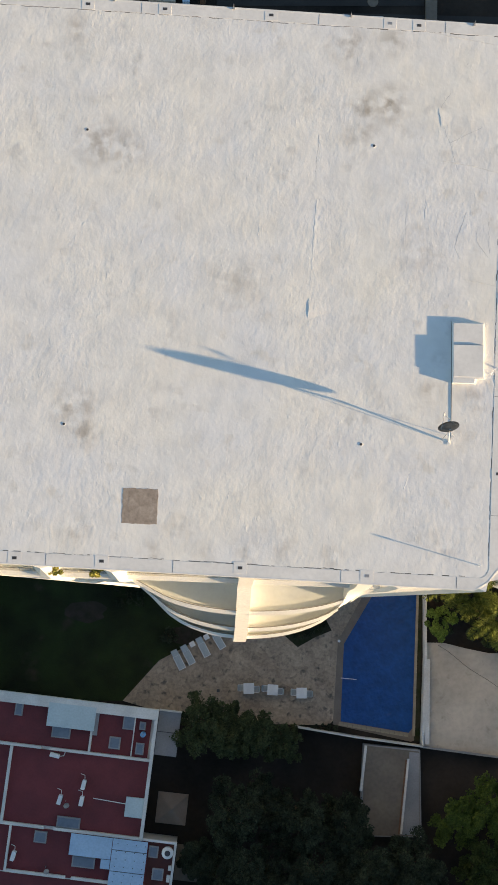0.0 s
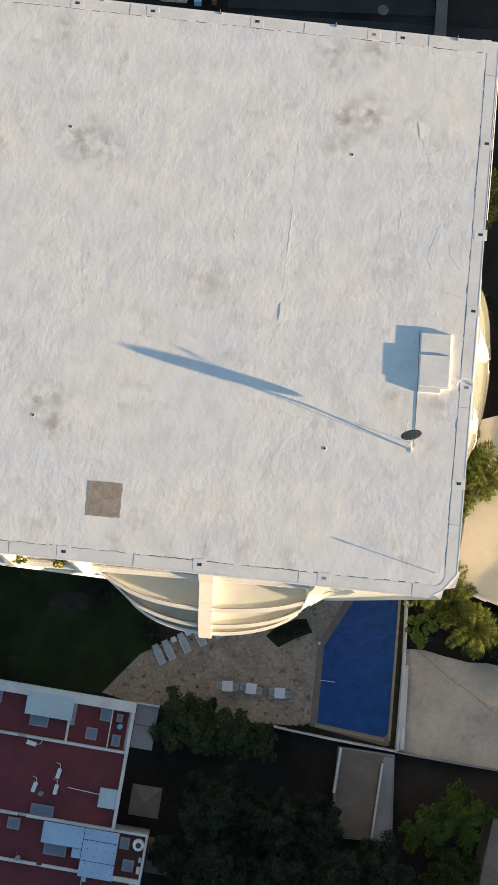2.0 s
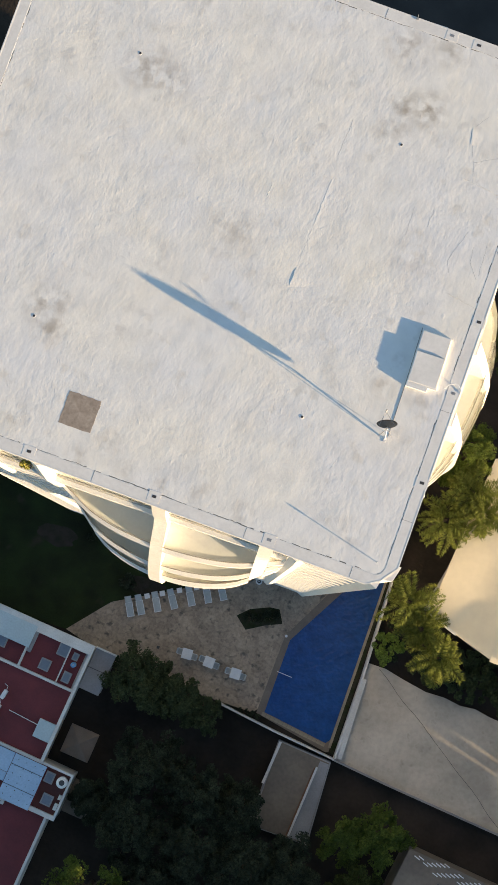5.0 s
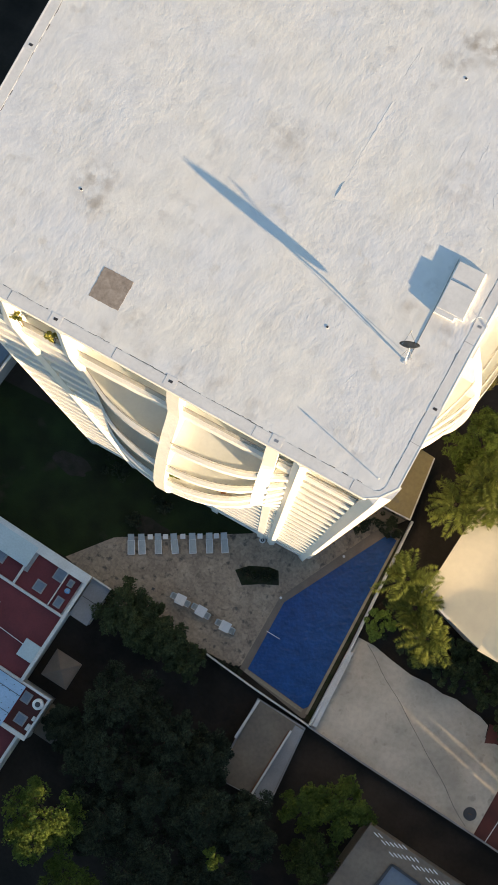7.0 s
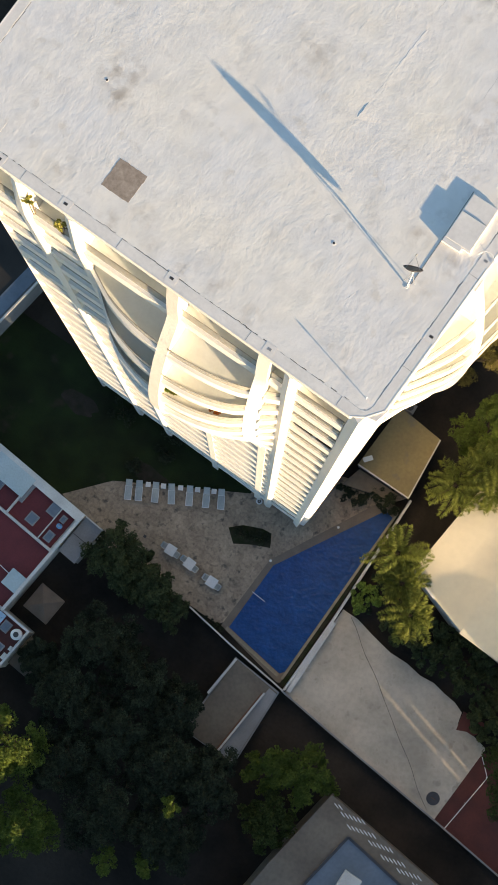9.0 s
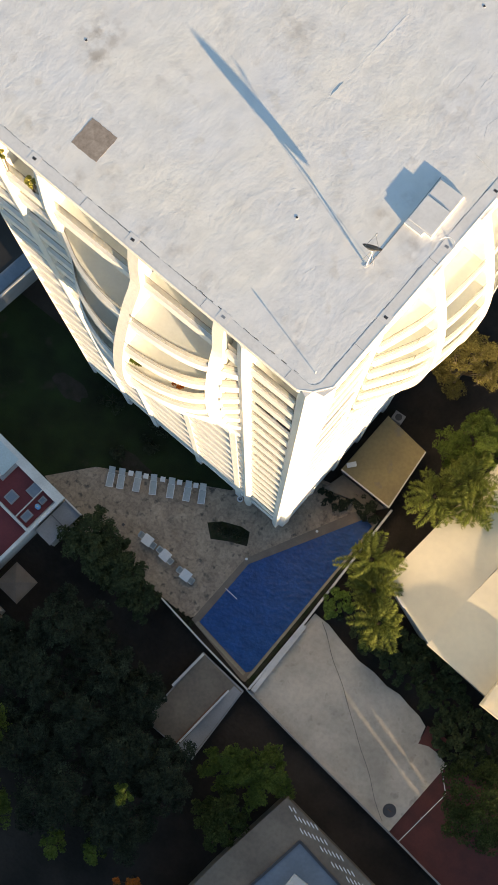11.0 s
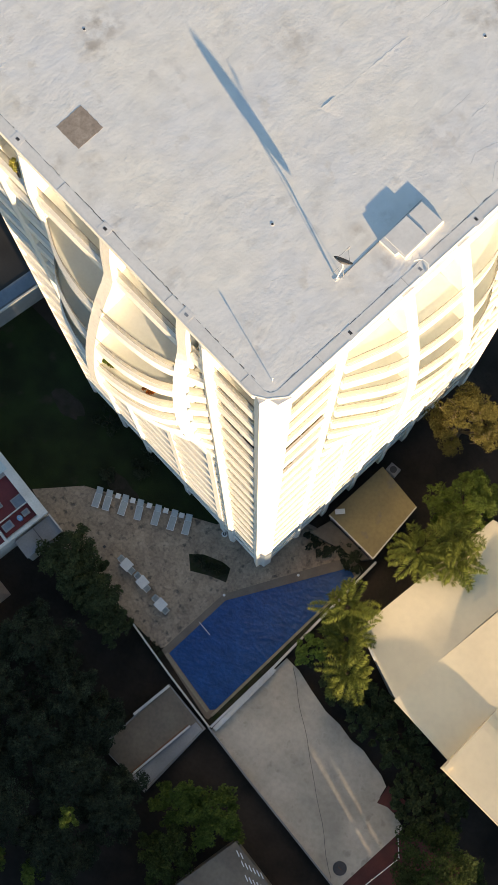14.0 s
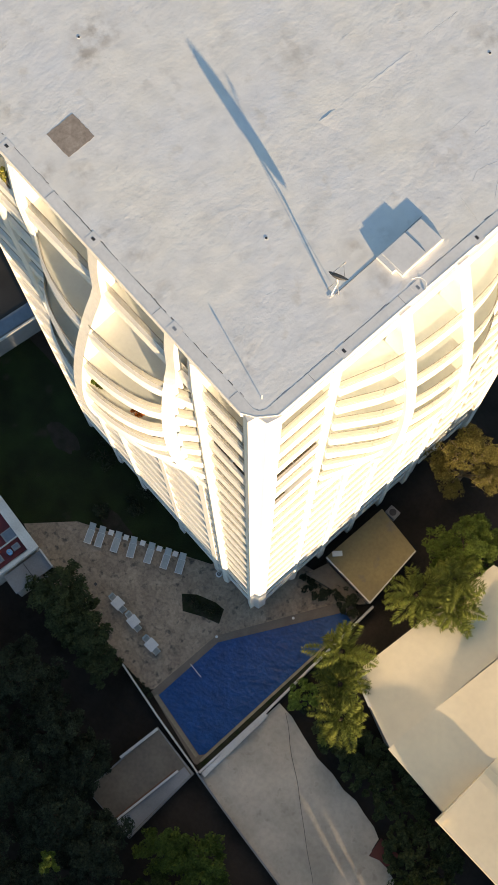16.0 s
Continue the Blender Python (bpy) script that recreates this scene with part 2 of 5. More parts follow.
M_redyard = material("red_yard_paint", (0.13, 0.034, 0.028), 0.85, (0.085, 0.025, 0.022), 0.5, 5.0, 0.3)
M_coping2 = material("pale_coping_stone", (0.34, 0.30, 0.235), 0.85, (0.26, 0.23, 0.18), 1.5, 8.0, 0.4)
M_leaf_m = material("mid_green_foliage", (0.070, 0.095, 0.028), 0.7, (0.040, 0.056, 0.018), 0.6, 5.0, 0.0, island=0.4, spec=0.15)
M_bluelight = material("blue_grey_roof_glazing", (0.16, 0.20, 0.25), 0.35, (0.12, 0.155, 0.20), 0.4, 3.0, 0.1)
M_grey = material("grey_render", (0.30, 0.30, 0.31), 0.85, (0.22, 0.22, 0.23), 0.4, 7.0, 0.3)
M_cream = material("cream_vault_roof", (0.70, 0.615, 0.455), 0.75, (0.63, 0.55, 0.41), 0.25, 2.0, 0.06, 0.01, grain=0.93)
M_bluetank = material("blue_tank_paint", (0.13, 0.36, 0.66), 0.45, None, 2.0, 12.0, 0.1)
M_sheet = material("pale_blue_sheet_roof", (0.36, 0.53, 0.70), 0.5, (0.31, 0.46, 0.62), 0.5, 6.0, 0.1)
M_plast = material("white_plastic", (0.74, 0.75, 0.76), 0.5, (0.66, 0.67, 0.69), 2.0, 20.0, 0.1)
M_sling = material("pale_sling_fabric", (0.40, 0.45, 0.47), 0.8, (0.34, 0.38, 0.40), 3.0, 40.0, 0.2)
M_canopy = material("pale_cyan_sheet", (0.47, 0.57, 0.60), 0.5, (0.40, 0.50, 0.53), 0.5, 6.0, 0.1)
M_canvas = material("tan_canvas", (0.40, 0.31, 0.25), 0.9, (0.32, 0.25, 0.2), 1.0, 20.0, 0.3)
M_bare = material("bare_lawn_earth", (0.048, 0.039, 0.033), 0.95, (0.028, 0.029, 0.019), 1.2, 9.0, 0.6, 0.04, spec=0.1, grain=0.5)
M_soil = material("planting_soil", (0.045, 0.042, 0.03), 0.95, (0.02, 0.03, 0.012), 1.5, 9.0, 0.8, 0.06, spec=0.1)
M_bark = material("bark", (0.12, 0.09, 0.06), 0.9, None, 2.0, 14.0, 0.8, 0.03, spec=0.1)
M_twig = material("pale_dry_twig", (0.24, 0.19, 0.13), 0.9, None, 2.0, 14.0, 0.5, 0.02, spec=0.1)
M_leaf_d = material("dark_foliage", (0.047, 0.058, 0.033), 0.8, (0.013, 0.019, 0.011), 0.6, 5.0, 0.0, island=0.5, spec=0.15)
M_hedge = material("hedge_foliage", (0.072, 0.090, 0.040), 0.8, (0.032, 0.044, 0.019), 0.6, 5.0, 0.0, island=0.45, spec=0.15)
M_leaf_g = material("green_foliage", (0.14, 0.185, 0.038), 0.65, (0.075, 0.112, 0.024), 0.6, 5.0, 0.0, island=0.35, spec=0.15)
M_shrub = material("fresh_green_foliage", (0.17, 0.25, 0.05), 0.65, (0.10, 0.16, 0.035), 0.6, 5.0, 0.0, island=0.4, spec=0.15)
M_leaf_y = material("dry_foliage", (0.19, 0.165, 0.052), 0.75, (0.12, 0.108, 0.036), 0.7, 5.0, 0.0, island=0.35, spec=0.15)
M_palm = material("palm_frond", (0.185, 0.205, 0.048), 0.75, (0.09, 0.12, 0.028), 0.8, 6.0, 0.0, island=0.35, spec=0.15)
def let_light_through(m, share):
    """Thin leaves: part of the light goes through to the far side."""
    n, ln = m.node_tree.nodes, m.node_tree.links
    b = n["Principled BSDF"]
    thru, mixer = n.new("ShaderNodeBsdfTranslucent"), n.new("ShaderNodeMixShader")
    mixer.inputs["Fac"].default_value = share
    ln.new(b.inputs["Base Color"].links[0].from_socket, thru.inputs["Color"])
    ln.new(b.outputs["BSDF"], mixer.inputs[1])
    ln.new(thru.outputs["BSDF"], mixer.inputs[2])
    ln.new(mixer.outputs["Shader"], n["Material Output"].inputs["Surface"])


for leaf in (M_leaf_g, M_leaf_m, M_leaf_y, M_palm):
    let_light_through(leaf, 0.4)
M_gold = material("yellow_green_foliage", (0.40, 0.37, 0.10), 0.7, (0.24, 0.24, 0.06), 3.0, 9.0, 0.0, island=0.35, spec=0.15)
# orange of the balcony flowers, also painted on one crown as sun glow
M_flower_glow = material("orange_flowers_and_sun_glow", (0.42, 0.12, 0.02), 0.7, (0.25, 0.09, 0.02), 3.0, 9.0, 0.0, island=0.35, spec=0.15)
M_asphalt = material("asphalt", (0.055, 0.052, 0.05), 0.9, (0.038, 0.036, 0.035), 0.3, 20.0, 0.4, 0.01, spec=0.1)
M_ochre = material("ochre_concrete", (0.32, 0.25, 0.13), 0.9, (0.23, 0.185, 0.105), 0.25, 3.0, 0.3, 0.02, spots=((0.20, 0.17, 0.135), 0.6, 0.60), grain=0.75)
M_rust = material("rusty_edge", (0.20, 0.10, 0.06), 0.85, (0.13, 0.075, 0.05), 1.0, 8.0, 0.3)


# ---- building blocks ----
def part(name, bm, mat, parent=None, label="", smooth=False):
    me = bpy.data.meshes.new(name)
    bm.normal_update()
    bm.to_mesh(me)
    bm.free()
    me.materials.append(mat)
    if smooth:
        for p in me.polygons:
            p.use_smooth = True
    ob = new(name, me)
    if parent:
        ob.parent = parent
    if label:
        ob["label"] = label
    return ob


def share(name, me, parent, m):
    """Another piece on the mesh of an earlier one."""
    ob = new(name, me)
    ob.parent = parent
    ob.matrix_basis = m
    return ob


def thing(name, label, category, m=None, group="", kind=""):
    e = new(name)
    e.empty_display_size = 0.3
    if m is not None:
        e.matrix_world = m
    return tagged(e, label, category, group, kind)


def box(bm, x0, x1, y0, y1, z0, z1, m=None, bevel=0.0):
    r = bmesh.ops.create_cube(bm, size=1.0)
    vs = r["verts"]
    mat = Matrix.Translation(((x0 + x1) / 2, (y0 + y1) / 2, (z0 + z1) / 2)) @ Matrix.Diagonal((x1 - x0, y1 - y0, z1 - z0, 1))
    bmesh.ops.transform(bm, matrix=(m @ mat if m is not None else mat), verts=vs)
    if bevel:
        bmesh.ops.bevel(bm, geom=list({e for v in vs for e in v.link_edges}), offset=bevel, segments=2, affect="EDGES", profile=0.6)
    return bm


def boxed(*a, m=None, bevel=0.0):
    return box(bmesh.new(), *a, m=m, bevel=bevel)


def prism(bm, pts, z0, z1, bevel=0.0):
    """An upright prism over a plan outline."""
    area = sum(p[0] * q[1] - q[0] * p[1] for p, q in zip(pts, pts[1:] + pts[:1]))
    if area < 0:
        pts = pts[::-1]
    lo = [bm.verts.new((x, y, z0)) for x, y in pts]
    hi = [bm.verts.new((x, y, z1)) for x, y in pts]
    top = bm.faces.new(hi)
    bm.faces.new(lo[::-1])
    k = len(pts)
    for i in range(k):
        bm.faces.new((lo[i], lo[(i + 1) % k], hi[(i + 1) % k], hi[i]))
    if bevel:
        bmesh.ops.bevel(bm, geom=list(top.edges), offset=bevel, segments=2, affect="EDGES", profile=0.6)
    return bm


def prismed(pts, z0, z1, bevel=0.0):
    return prism(bmesh.new(), pts, z0, z1, bevel)


def tube(bm, a, b, r, r2=None, seg=8):
    a, b = Vector(a), Vector(b)
    q = (b - a).to_track_quat("Z", "Y").to_matrix().to_4x4()
    bmesh.ops.create_cone(bm, cap_ends=True, segments=seg, radius1=r, radius2=r if r2 is None else r2, depth=(b - a).length,
                          matrix=Matrix.Translation((a + b) / 2) @ q)
    return bm


def wall_line(bm, pts, width, z0, z1):
    """A run of wall along a plan line, mitred by overlap of square ends."""
    for (x0, y0), (x1, y1) in zip(pts, pts[1:]):
        d = Vector((x1 - x0, y1 - y0, 0))
        m = Matrix.Translation(((x0 + x1) / 2, (y0 + y1) / 2, 0)) @ Matrix.Rotation(math.atan2(d.y, d.x), 4, "Z")
        box(bm, -d.length / 2, d.length / 2, -width / 2, width / 2, z0, z1, m)
    return bm


# ---- the tower ----
RX0, RX1, RY0, RY1 = -22.8, 0.6, -0.62, 25.95   # outline of the body
WX, WY0, WY1 = -25.4, 1.2, 25.95   # the stair wing on the west side
STOREYS, PITCH, PAR_LOW, PAR_TALL = 19, 3.12, 59.1, 1.2   # parapet bands, from the top one down
tower = thing("apartment_tower", "tall white stucco tower with bulging balcony bays and flat roof", "building")


class Face:
    """One side of the tower: u runs along it, w outwards. swell: the level where its bays begin to bulge, the fall to their fullest, and how sharply."""

    def __init__(self, m, length, centre, out, half, cut, end, piers, low_piers, fins, west=0.0, swell=(59.8, 11.3, 0.78), twist=0.0, rib_swell=None):
        self.m, self.length, self.centre, self.out, self.half, self.cut, self.end = m, length, centre, out, half, cut, end
        self.swell, self.twist, self.rib_swell = swell, twist, rib_swell or swell
        self.piers, self.low_piers, self.fins, self.west = piers, low_piers, fins, west

    def profile(self, z, rib=False):
        top, fall, power = self.rib_swell if rib else self.swell
        if z >= 48.5:
            return math.sin(math.pi / 2 * min(1.0, max(0.0, (top - z) / fall))) ** power
        return math.sin(math.pi / 2 * max(0.0, min(1.0, (z - 36.0) / 12.5)))

    def bulge(self, u, z, rib=False):
        d = abs(u - self.centre)
        if self.west and u > self.centre:   # the far half closes against a straight pier
            d *= self.west
        at = lambda q: self.out * math.sqrt(max(0.0, 1 - (q / self.half) ** 2))
        if d <= self.cut:
            b = at(d)
        elif d < self.end:
            b = at(self.cut) * (self.end - d) / (self.end - self.cut)
        else:
            b = 0.0
        return b * self.profile(z, rib)

    def put(self, name, bm, mat, label="", parent=None, smooth=False):
        if self.twist:   # the far end of the front leans out over its foot and draws back under the roof edge
            bmesh.ops.bisect_plane(bm, geom=bm.verts[:] + bm.edges[:] + bm.faces[:], plane_co=(0, 0, H - 4.4), plane_no=(0, 0, 1))
            for v in bm.verts:
                v.co.x += 1.1 * max(0.0, min(1.0, (v.co.x - 20.95) / 1.5)) * max(0.0, min(1.0, (H - 0.4 - v.co.z) / 4.0))
                v.co.y += self.twist * v.co.x * v.co.z * max(0.0, min(1.0, (H - 0.4 - v.co.z) / 4.0))
        bmesh.ops.transform(bm, matrix=self.m, verts=bm.verts[:])
        bmesh.ops.recalc_face_normals(bm, faces=bm.faces[:])
        return part(name, bm, mat, parent or tower, label, smooth)


def band(face, u0, u1, z0, z1, w0, w1, step=0.6, zb=None, inner=None):
    """A curved upright band between two offsets from the bulging line."""
    bm = bmesh.new()
    k = max(1, round((u1 - u0) / step))
    rings = []
    for i in range(k + 1):
        u = u0 + (u1 - u0) * i / k
        b = face.bulge(u, z0 if zb is None else zb)
        rings.append([bm.verts.new((u, b + w, z)) for w, z in ((w0, z0), (w1, z0), (w1, z1), (w0, z1))])
        if inner is not None:
            rings[-1][0].co.y = rings[-1][3].co.y = inner
    for a, b in zip(rings, rings[1:]):
        for i in range(4):
            j = (i + 1) % 4
            bm.faces.new((a[i], a[j], b[j], b[i]))
    bm.faces.new(rings[0][::-1])
    bm.faces.new(rings[-1])
    return bm


def face_matrix(ox, oy, ux, uy, wx, wy, lean=0.0):
    """Lean: how far the face draws outwards along w for each metre of height."""
    return Matrix(((ux, wx, wx * lean, ox), (uy, wy, wy * lean, oy), (0, 0, 1, 0), (0, 0, 0, 1)))


LX, LY = RX1 - RX0, RY1 - RY0
front = Face(face_matrix(RX1 - 0.05, -0.84, -1, 0.0327, 0, -1), LX, 11.7, 2.95, 5.75, 5.15, 6.7,
             [4.85], [6.0, 10.85], [6.35, 11.7], 1.17, twist=0.00033)
east = Face(face_matrix(RX1 - 0.77, RY0 + 0.05, 0.028, 1, 1, 0, 0.0085), LY, 11.87, 2.65, 6.3, 5.0, 7.4,
            [4.5, 19.2, 22.4], [7.67, 11.17, 14.97, 18.07], [8.3, 11.87], 1.7, (64.6, 14.3, 1.0))
back = Face(face_matrix(RX0 + 0.05, RY1 - 0.07, 1, 0, 0, 1), LX, 11.7, 2.95, 5.75, 5.15, 6.7, [4.85, 18.6], [], [6.35, 11.7, 17.05])
LEANING = [(17.75, 16.25), (20.95, 19.7)]   # piers on the front that draw in towards the foot


def planted(face, k, a):
    """The end bays where planters stand in place of the glass."""
    return a < 2 and ((face is front and k == 3) or (face is east and k in (3, 5)))


part("core", boxed(RX0 + 2.2, RX1 - 2.2, RY0 + 2.2, RY1 - 2.2, 0.0, H - 0.55), M_core, tower)
for f, seen in ((front, True), (east, True), (back, False)):
    # corner pier, folded to an edge, and the piers between the bays
    for u0, s in ((0.0, 1), (f.length - 0.1, -1)):
        if seen and s == 1:
            continue
        bm = bmesh.new()
        wide = 0.5 if seen and f is front else 1.45
        back_off = 0.4 if f is east else 0.0
        pts = [(u0, -0.95), (u0, -0.1 - back_off), (u0 + s * wide / 2, -back_off), (u0 + s * wide, -0.1 - back_off), (u0 + s * wide, -0.95)]
        f.put("corner_pier", prism(bm, pts, 0.0, H - 0.5), M_white)
    for u in f.piers:
        bm = bmesh.new()
        out = (-0.2 if u < 6 else -0.32) if f is east else 0.0
        prism(bm, [(u - 0.36, -1.6), (u - 0.36, out), (u, out + 0.14), (u + 0.36, out), (u + 0.36, -1.6)], 0.0, H - 0.5)
        f.put("pier", bm, M_white)
    for u in f.low_piers:
        f.put("pier", prism(bmesh.new(), [(u - 0.3, -1.4), (u - 0.3, 0.02), (u + 0.3, 0.02), (u + 0.3, -1.4)], 0.0, 42.0), M_white)
    if f is front:
        for top, foot in LEANING:
            bm = prism(bmesh.new(), [(-0.34, -1.0), (-0.34, 0.04), (0.0, 0.14), (0.34, 0.04), (0.34, -1.0)], 0.0, H - 0.5)
            for v in bm.verts:
                v.co.x += top if v.co.z > 1 else foot
            f.put("pier", bm, M_white)
    # ribs that swell outwards with the bays
    for u in f.fins:
        bm = bmesh.new()
        zs = [H - 0.08 - i * 0.75 for i in range(39)]
        rows = []
        for z in zs:
            w = f.bulge(u, z, True) + (0.03 if f is east else 0.16) * min(1.0, (H - z) / 2.0)
            turned = 0.62 * f.profile(z) if f is front and u < 7 else 0.0   # the end rib is turned outwards with the bay
            rows.append([bm.verts.new(p) for p in ((u - 0.28, min(w - 0.95, -0.4), z), (u - 0.34, w - turned, z), (u + 0.34, w, z), (u + 0.28, min(w - 0.95, -0.4), z))])
        for a, b in zip(rows, rows[1:]):
            for i in range(4):
                j = (i + 1) % 4
                bm.faces.new((a[i], b[i], b[j], a[j]))
        bm.faces.new(rows[0])
        bm.faces.new(rows[-1][::-1])
        f.put("bay_rib", bm, M_rib if f is front and u > 7 else M_white)
    # bands of parapet, coping and terrace floor, storey by storey
    stops = sorted([1.35 if f is front else 0.75 if seen else 1.45, f.length - (0.5 if f is front else 1.55)] + f.piers + f.fins + ([17.4, 20.7] if f is front else []))
    for k in range(STOREYS):
        z0 = PAR_LOW - PITCH * k
        if seen:
            through_pier = (17.4, 20.7, f.length - 0.5) if f is front else ()   # the bands run into these piers
            spans = [(a if a in through_pier else a + 0.3, b if b in through_pier else b - (0.37 if b == 6.35 else 0.3)) for a, b in zip(stops, stops[1:])]
        else:
            spans = [(1.4, f.length - 1.5)]
        if seen and z0 < 36.0:   # no ribs below the bays: the bands run on
            ends = [q for q in stops if q not in f.fins]
            spans = [(a if a in through_pier else a + 0.3, b if b in through_pier else b - 0.3) for a, b in zip(ends, ends[1:])]
        for a, b in spans:
            zb = 62.0 if k == 0 and f is not east else z0 + 0.6   # the top storey of the front runs straight
            f.put("slab_edge", band(f, a, b, z0, z0 + PAR_TALL, -0.27, -0.11 if f is east or a < 5 else 0.0, zb=zb), M_white)
            f.put("terrace_floor", band(f, a, b, z0 + PAR_TALL - 0.25, z0 + PAR_TALL - 0.06, -2.0, -0.275, zb=zb, inner=-2.1), M_tile)
            if seen and not planted(f, k, a):
                guard = f.put("glass_balustrade", band(f, a, b, z0 + PAR_TALL + 0.02, z0 + PAR_TALL + 1.08, -0.23, -0.215, zb=zb), M_pane)
                guard.visible_shadow = False
                f.put("rail", band(f, a, b, z0 + PAR_TALL + 1.08, z0 + PAR_TALL + 1.10, -0.232, -0.213, zb=zb), M_rail, parent=guard)
                f.put("channel", band(f, a, b, z0 + PAR_TALL - 0.06, z0 + PAR_TALL + 0.012, -0.235, -0.21, zb=zb), M_channel, parent=guard)
                if k < 7 and b - a > 2:   # upright joints of the panes
                    n = round((b - a) / 1.25)
                    for q in range(1, n):
                        u = a + (b - a) * q / n
                        f.put("pane_joint", band(f, u - 0.006, u + 0.006, z0 + PAR_TALL + 0.012, z0 + PAR_TALL + 1.08, -0.232, -0.213, zb=zb), M_rail, parent=guard)
    if f is east:   # upstand under the roof edge
        for a, b in zip(stops, stops[1:]):
            f.put("fascia", band(f, a + 0.3, b - 0.3, H - 1.75, H - 0.56, -0.25, -0.12, zb=64.2), M_white)
    # glazing behind the balconies; lower storeys and end bays take the shade-darkened tone
    if seen:
        for k in range(STOREYS):
            z0 = PAR_LOW - PITCH * k
            for a, b in zip(stops, stops[1:]):
                f.put("window", boxed(a + 0.02, b - 0.02, -2.1, -1.2, z0 + PAR_TALL - 0.05, z0 + PITCH - 0.1 if k else H - 0.56), M_glassd if (f is front and ((a > 17 and k in (2, 3)) or (k == 2 and a < 2))) or (f is east and k in (2, 4) and a < 2) else M_glass_shaded if k >= 6 or a < 2 else M_glass)

# the folded pier at the sharp corner: two lobes with a notch between them
for top, foot in (([(-1.02, 0.3), (-1.02, -0.66), (-0.47, -0.88), (-0.36, -0.42), (-0.36, 0.3)], [(-1.40, 0.3), (-1.40, -0.60), (-0.85, -0.82), (-0.78, -0.40), (-0.78, 0.3)]),
                  ([(-0.36, 0.42), (-0.36, -0.42), (0.16, -0.31), (0.36, 0.42)], [(-0.78, 0.42), (-0.78, -0.40), (-0.38, -0.31), (-0.24, 0.42)])):
    bm = prismed(top, 0.0, H - 0.06)
    for v in bm.verts:
        if v.co.z < 1.0:
            i = min(range(len(top)), key=lambda q: (v.co.x - top[q][0]) ** 2 + (v.co.y - top[q][1]) ** 2)
            v.co.x, v.co.y = foot[i]
    pier = part("corner_pier", bm, M_white, tower)
    part("cap", prismed([(x * 0.985, y * 0.985) for x, y in top], H - 0.06, H - 0.035), M_kerb, pier)

# stair wing
part("wing", boxed(WX + 0.15, RX0 + 2.5, WY0 + 0.15, WY1 - 0.15, 0.0, H - 0.55), M_white, tower)
for k in range(STOREYS):
    z0 = PAR_LOW - PITCH * k
    for y in (7.5, 11.2, 14.9, 18.6):
        part("window", boxed(WX + 0.10, WX + 0.17, y - 0.7, y + 0.7, z0 + 1.2, z0 + 2.6), M_glass, tower)

# roof outline, with the clipped corner over the folded pier
EX, EY = 0.95, RY1 - 0.2
OUTLINE = [(RX0, -0.13), (-1.0, -0.84), (-0.36, -0.47), (0.24, 0.32), (EX, EY - 0.15), (WX, EY + 0.75), (WX, WY0), (RX0, WY0)]
part("roof_slab", prismed(OUTLINE, H - 0.55, H - 0.06), M_white, tower)


def ripple(x, y):
    p = Vector((x, y, 0.0))
    swell = 0.006 * noise.noise(p * 0.35) + 0.0022 * noise.noise(Vector((x * 1.1, y * 0.7, 3.0)))
    return swell + 0.0012 * noise.noise(Vector((x * 2.4, y * 1.5, 7.0)))


def deck_mesh(x0, x1, y0, y1, z, step, drop=0.12):
    bm = bmesh.new()
    nx, ny = round((x1 - x0) / step), round((y1 - y0) / step)
    g = [[bm.verts.new((x0 + (x1 - x0) * i / nx, y0 + (y1 - y0) * j / ny, 0)) for j in range(ny + 1)] for i in range(nx + 1)]
    for row in g:
        for v in row:
            edge = min(v.co.x - x0, x1 - v.co.x, v.co.y - y0, y1 - v.co.y)
            v.co.z = z + ripple(v.co.x, v.co.y) * max(0.0, min(1.0, (edge - 0.3) / 1.5))
    for i in range(nx):
        for j in range(ny):
            bm.faces.new((g[i][j], g[i + 1][j], g[i + 1][j + 1], g[i][j + 1]))
    return bm


def inset(pts, d):
    """A closed outline moved inwards by d."""
    out = []
    for i, p in enumerate(pts):
        a, b = Vector(pts[i - 1]), Vector(pts[(i + 1) % len(pts)])
        p = Vector(p)
        e0, e1 = (p - a).normalized(), (b - p).normalized()
        n0, n1 = Vector((-e0.y, e0.x)), Vector((-e1.y, e1.x))
        m = (n0 + n1).normalized()
        out.append(tuple(p + m * (d / max(0.3, m.dot(n0)))))
    return out


def inside(x, y, pts):
    hit = False
    for (x0, y0), (x1, y1) in zip(pts, pts[1:] + pts[:1]):
        if (y0 > y) != (y1 > y) and x < (x1 - x0) * (y - y0) / (y1 - y0) + x0:
            hit = not hit
    return hit


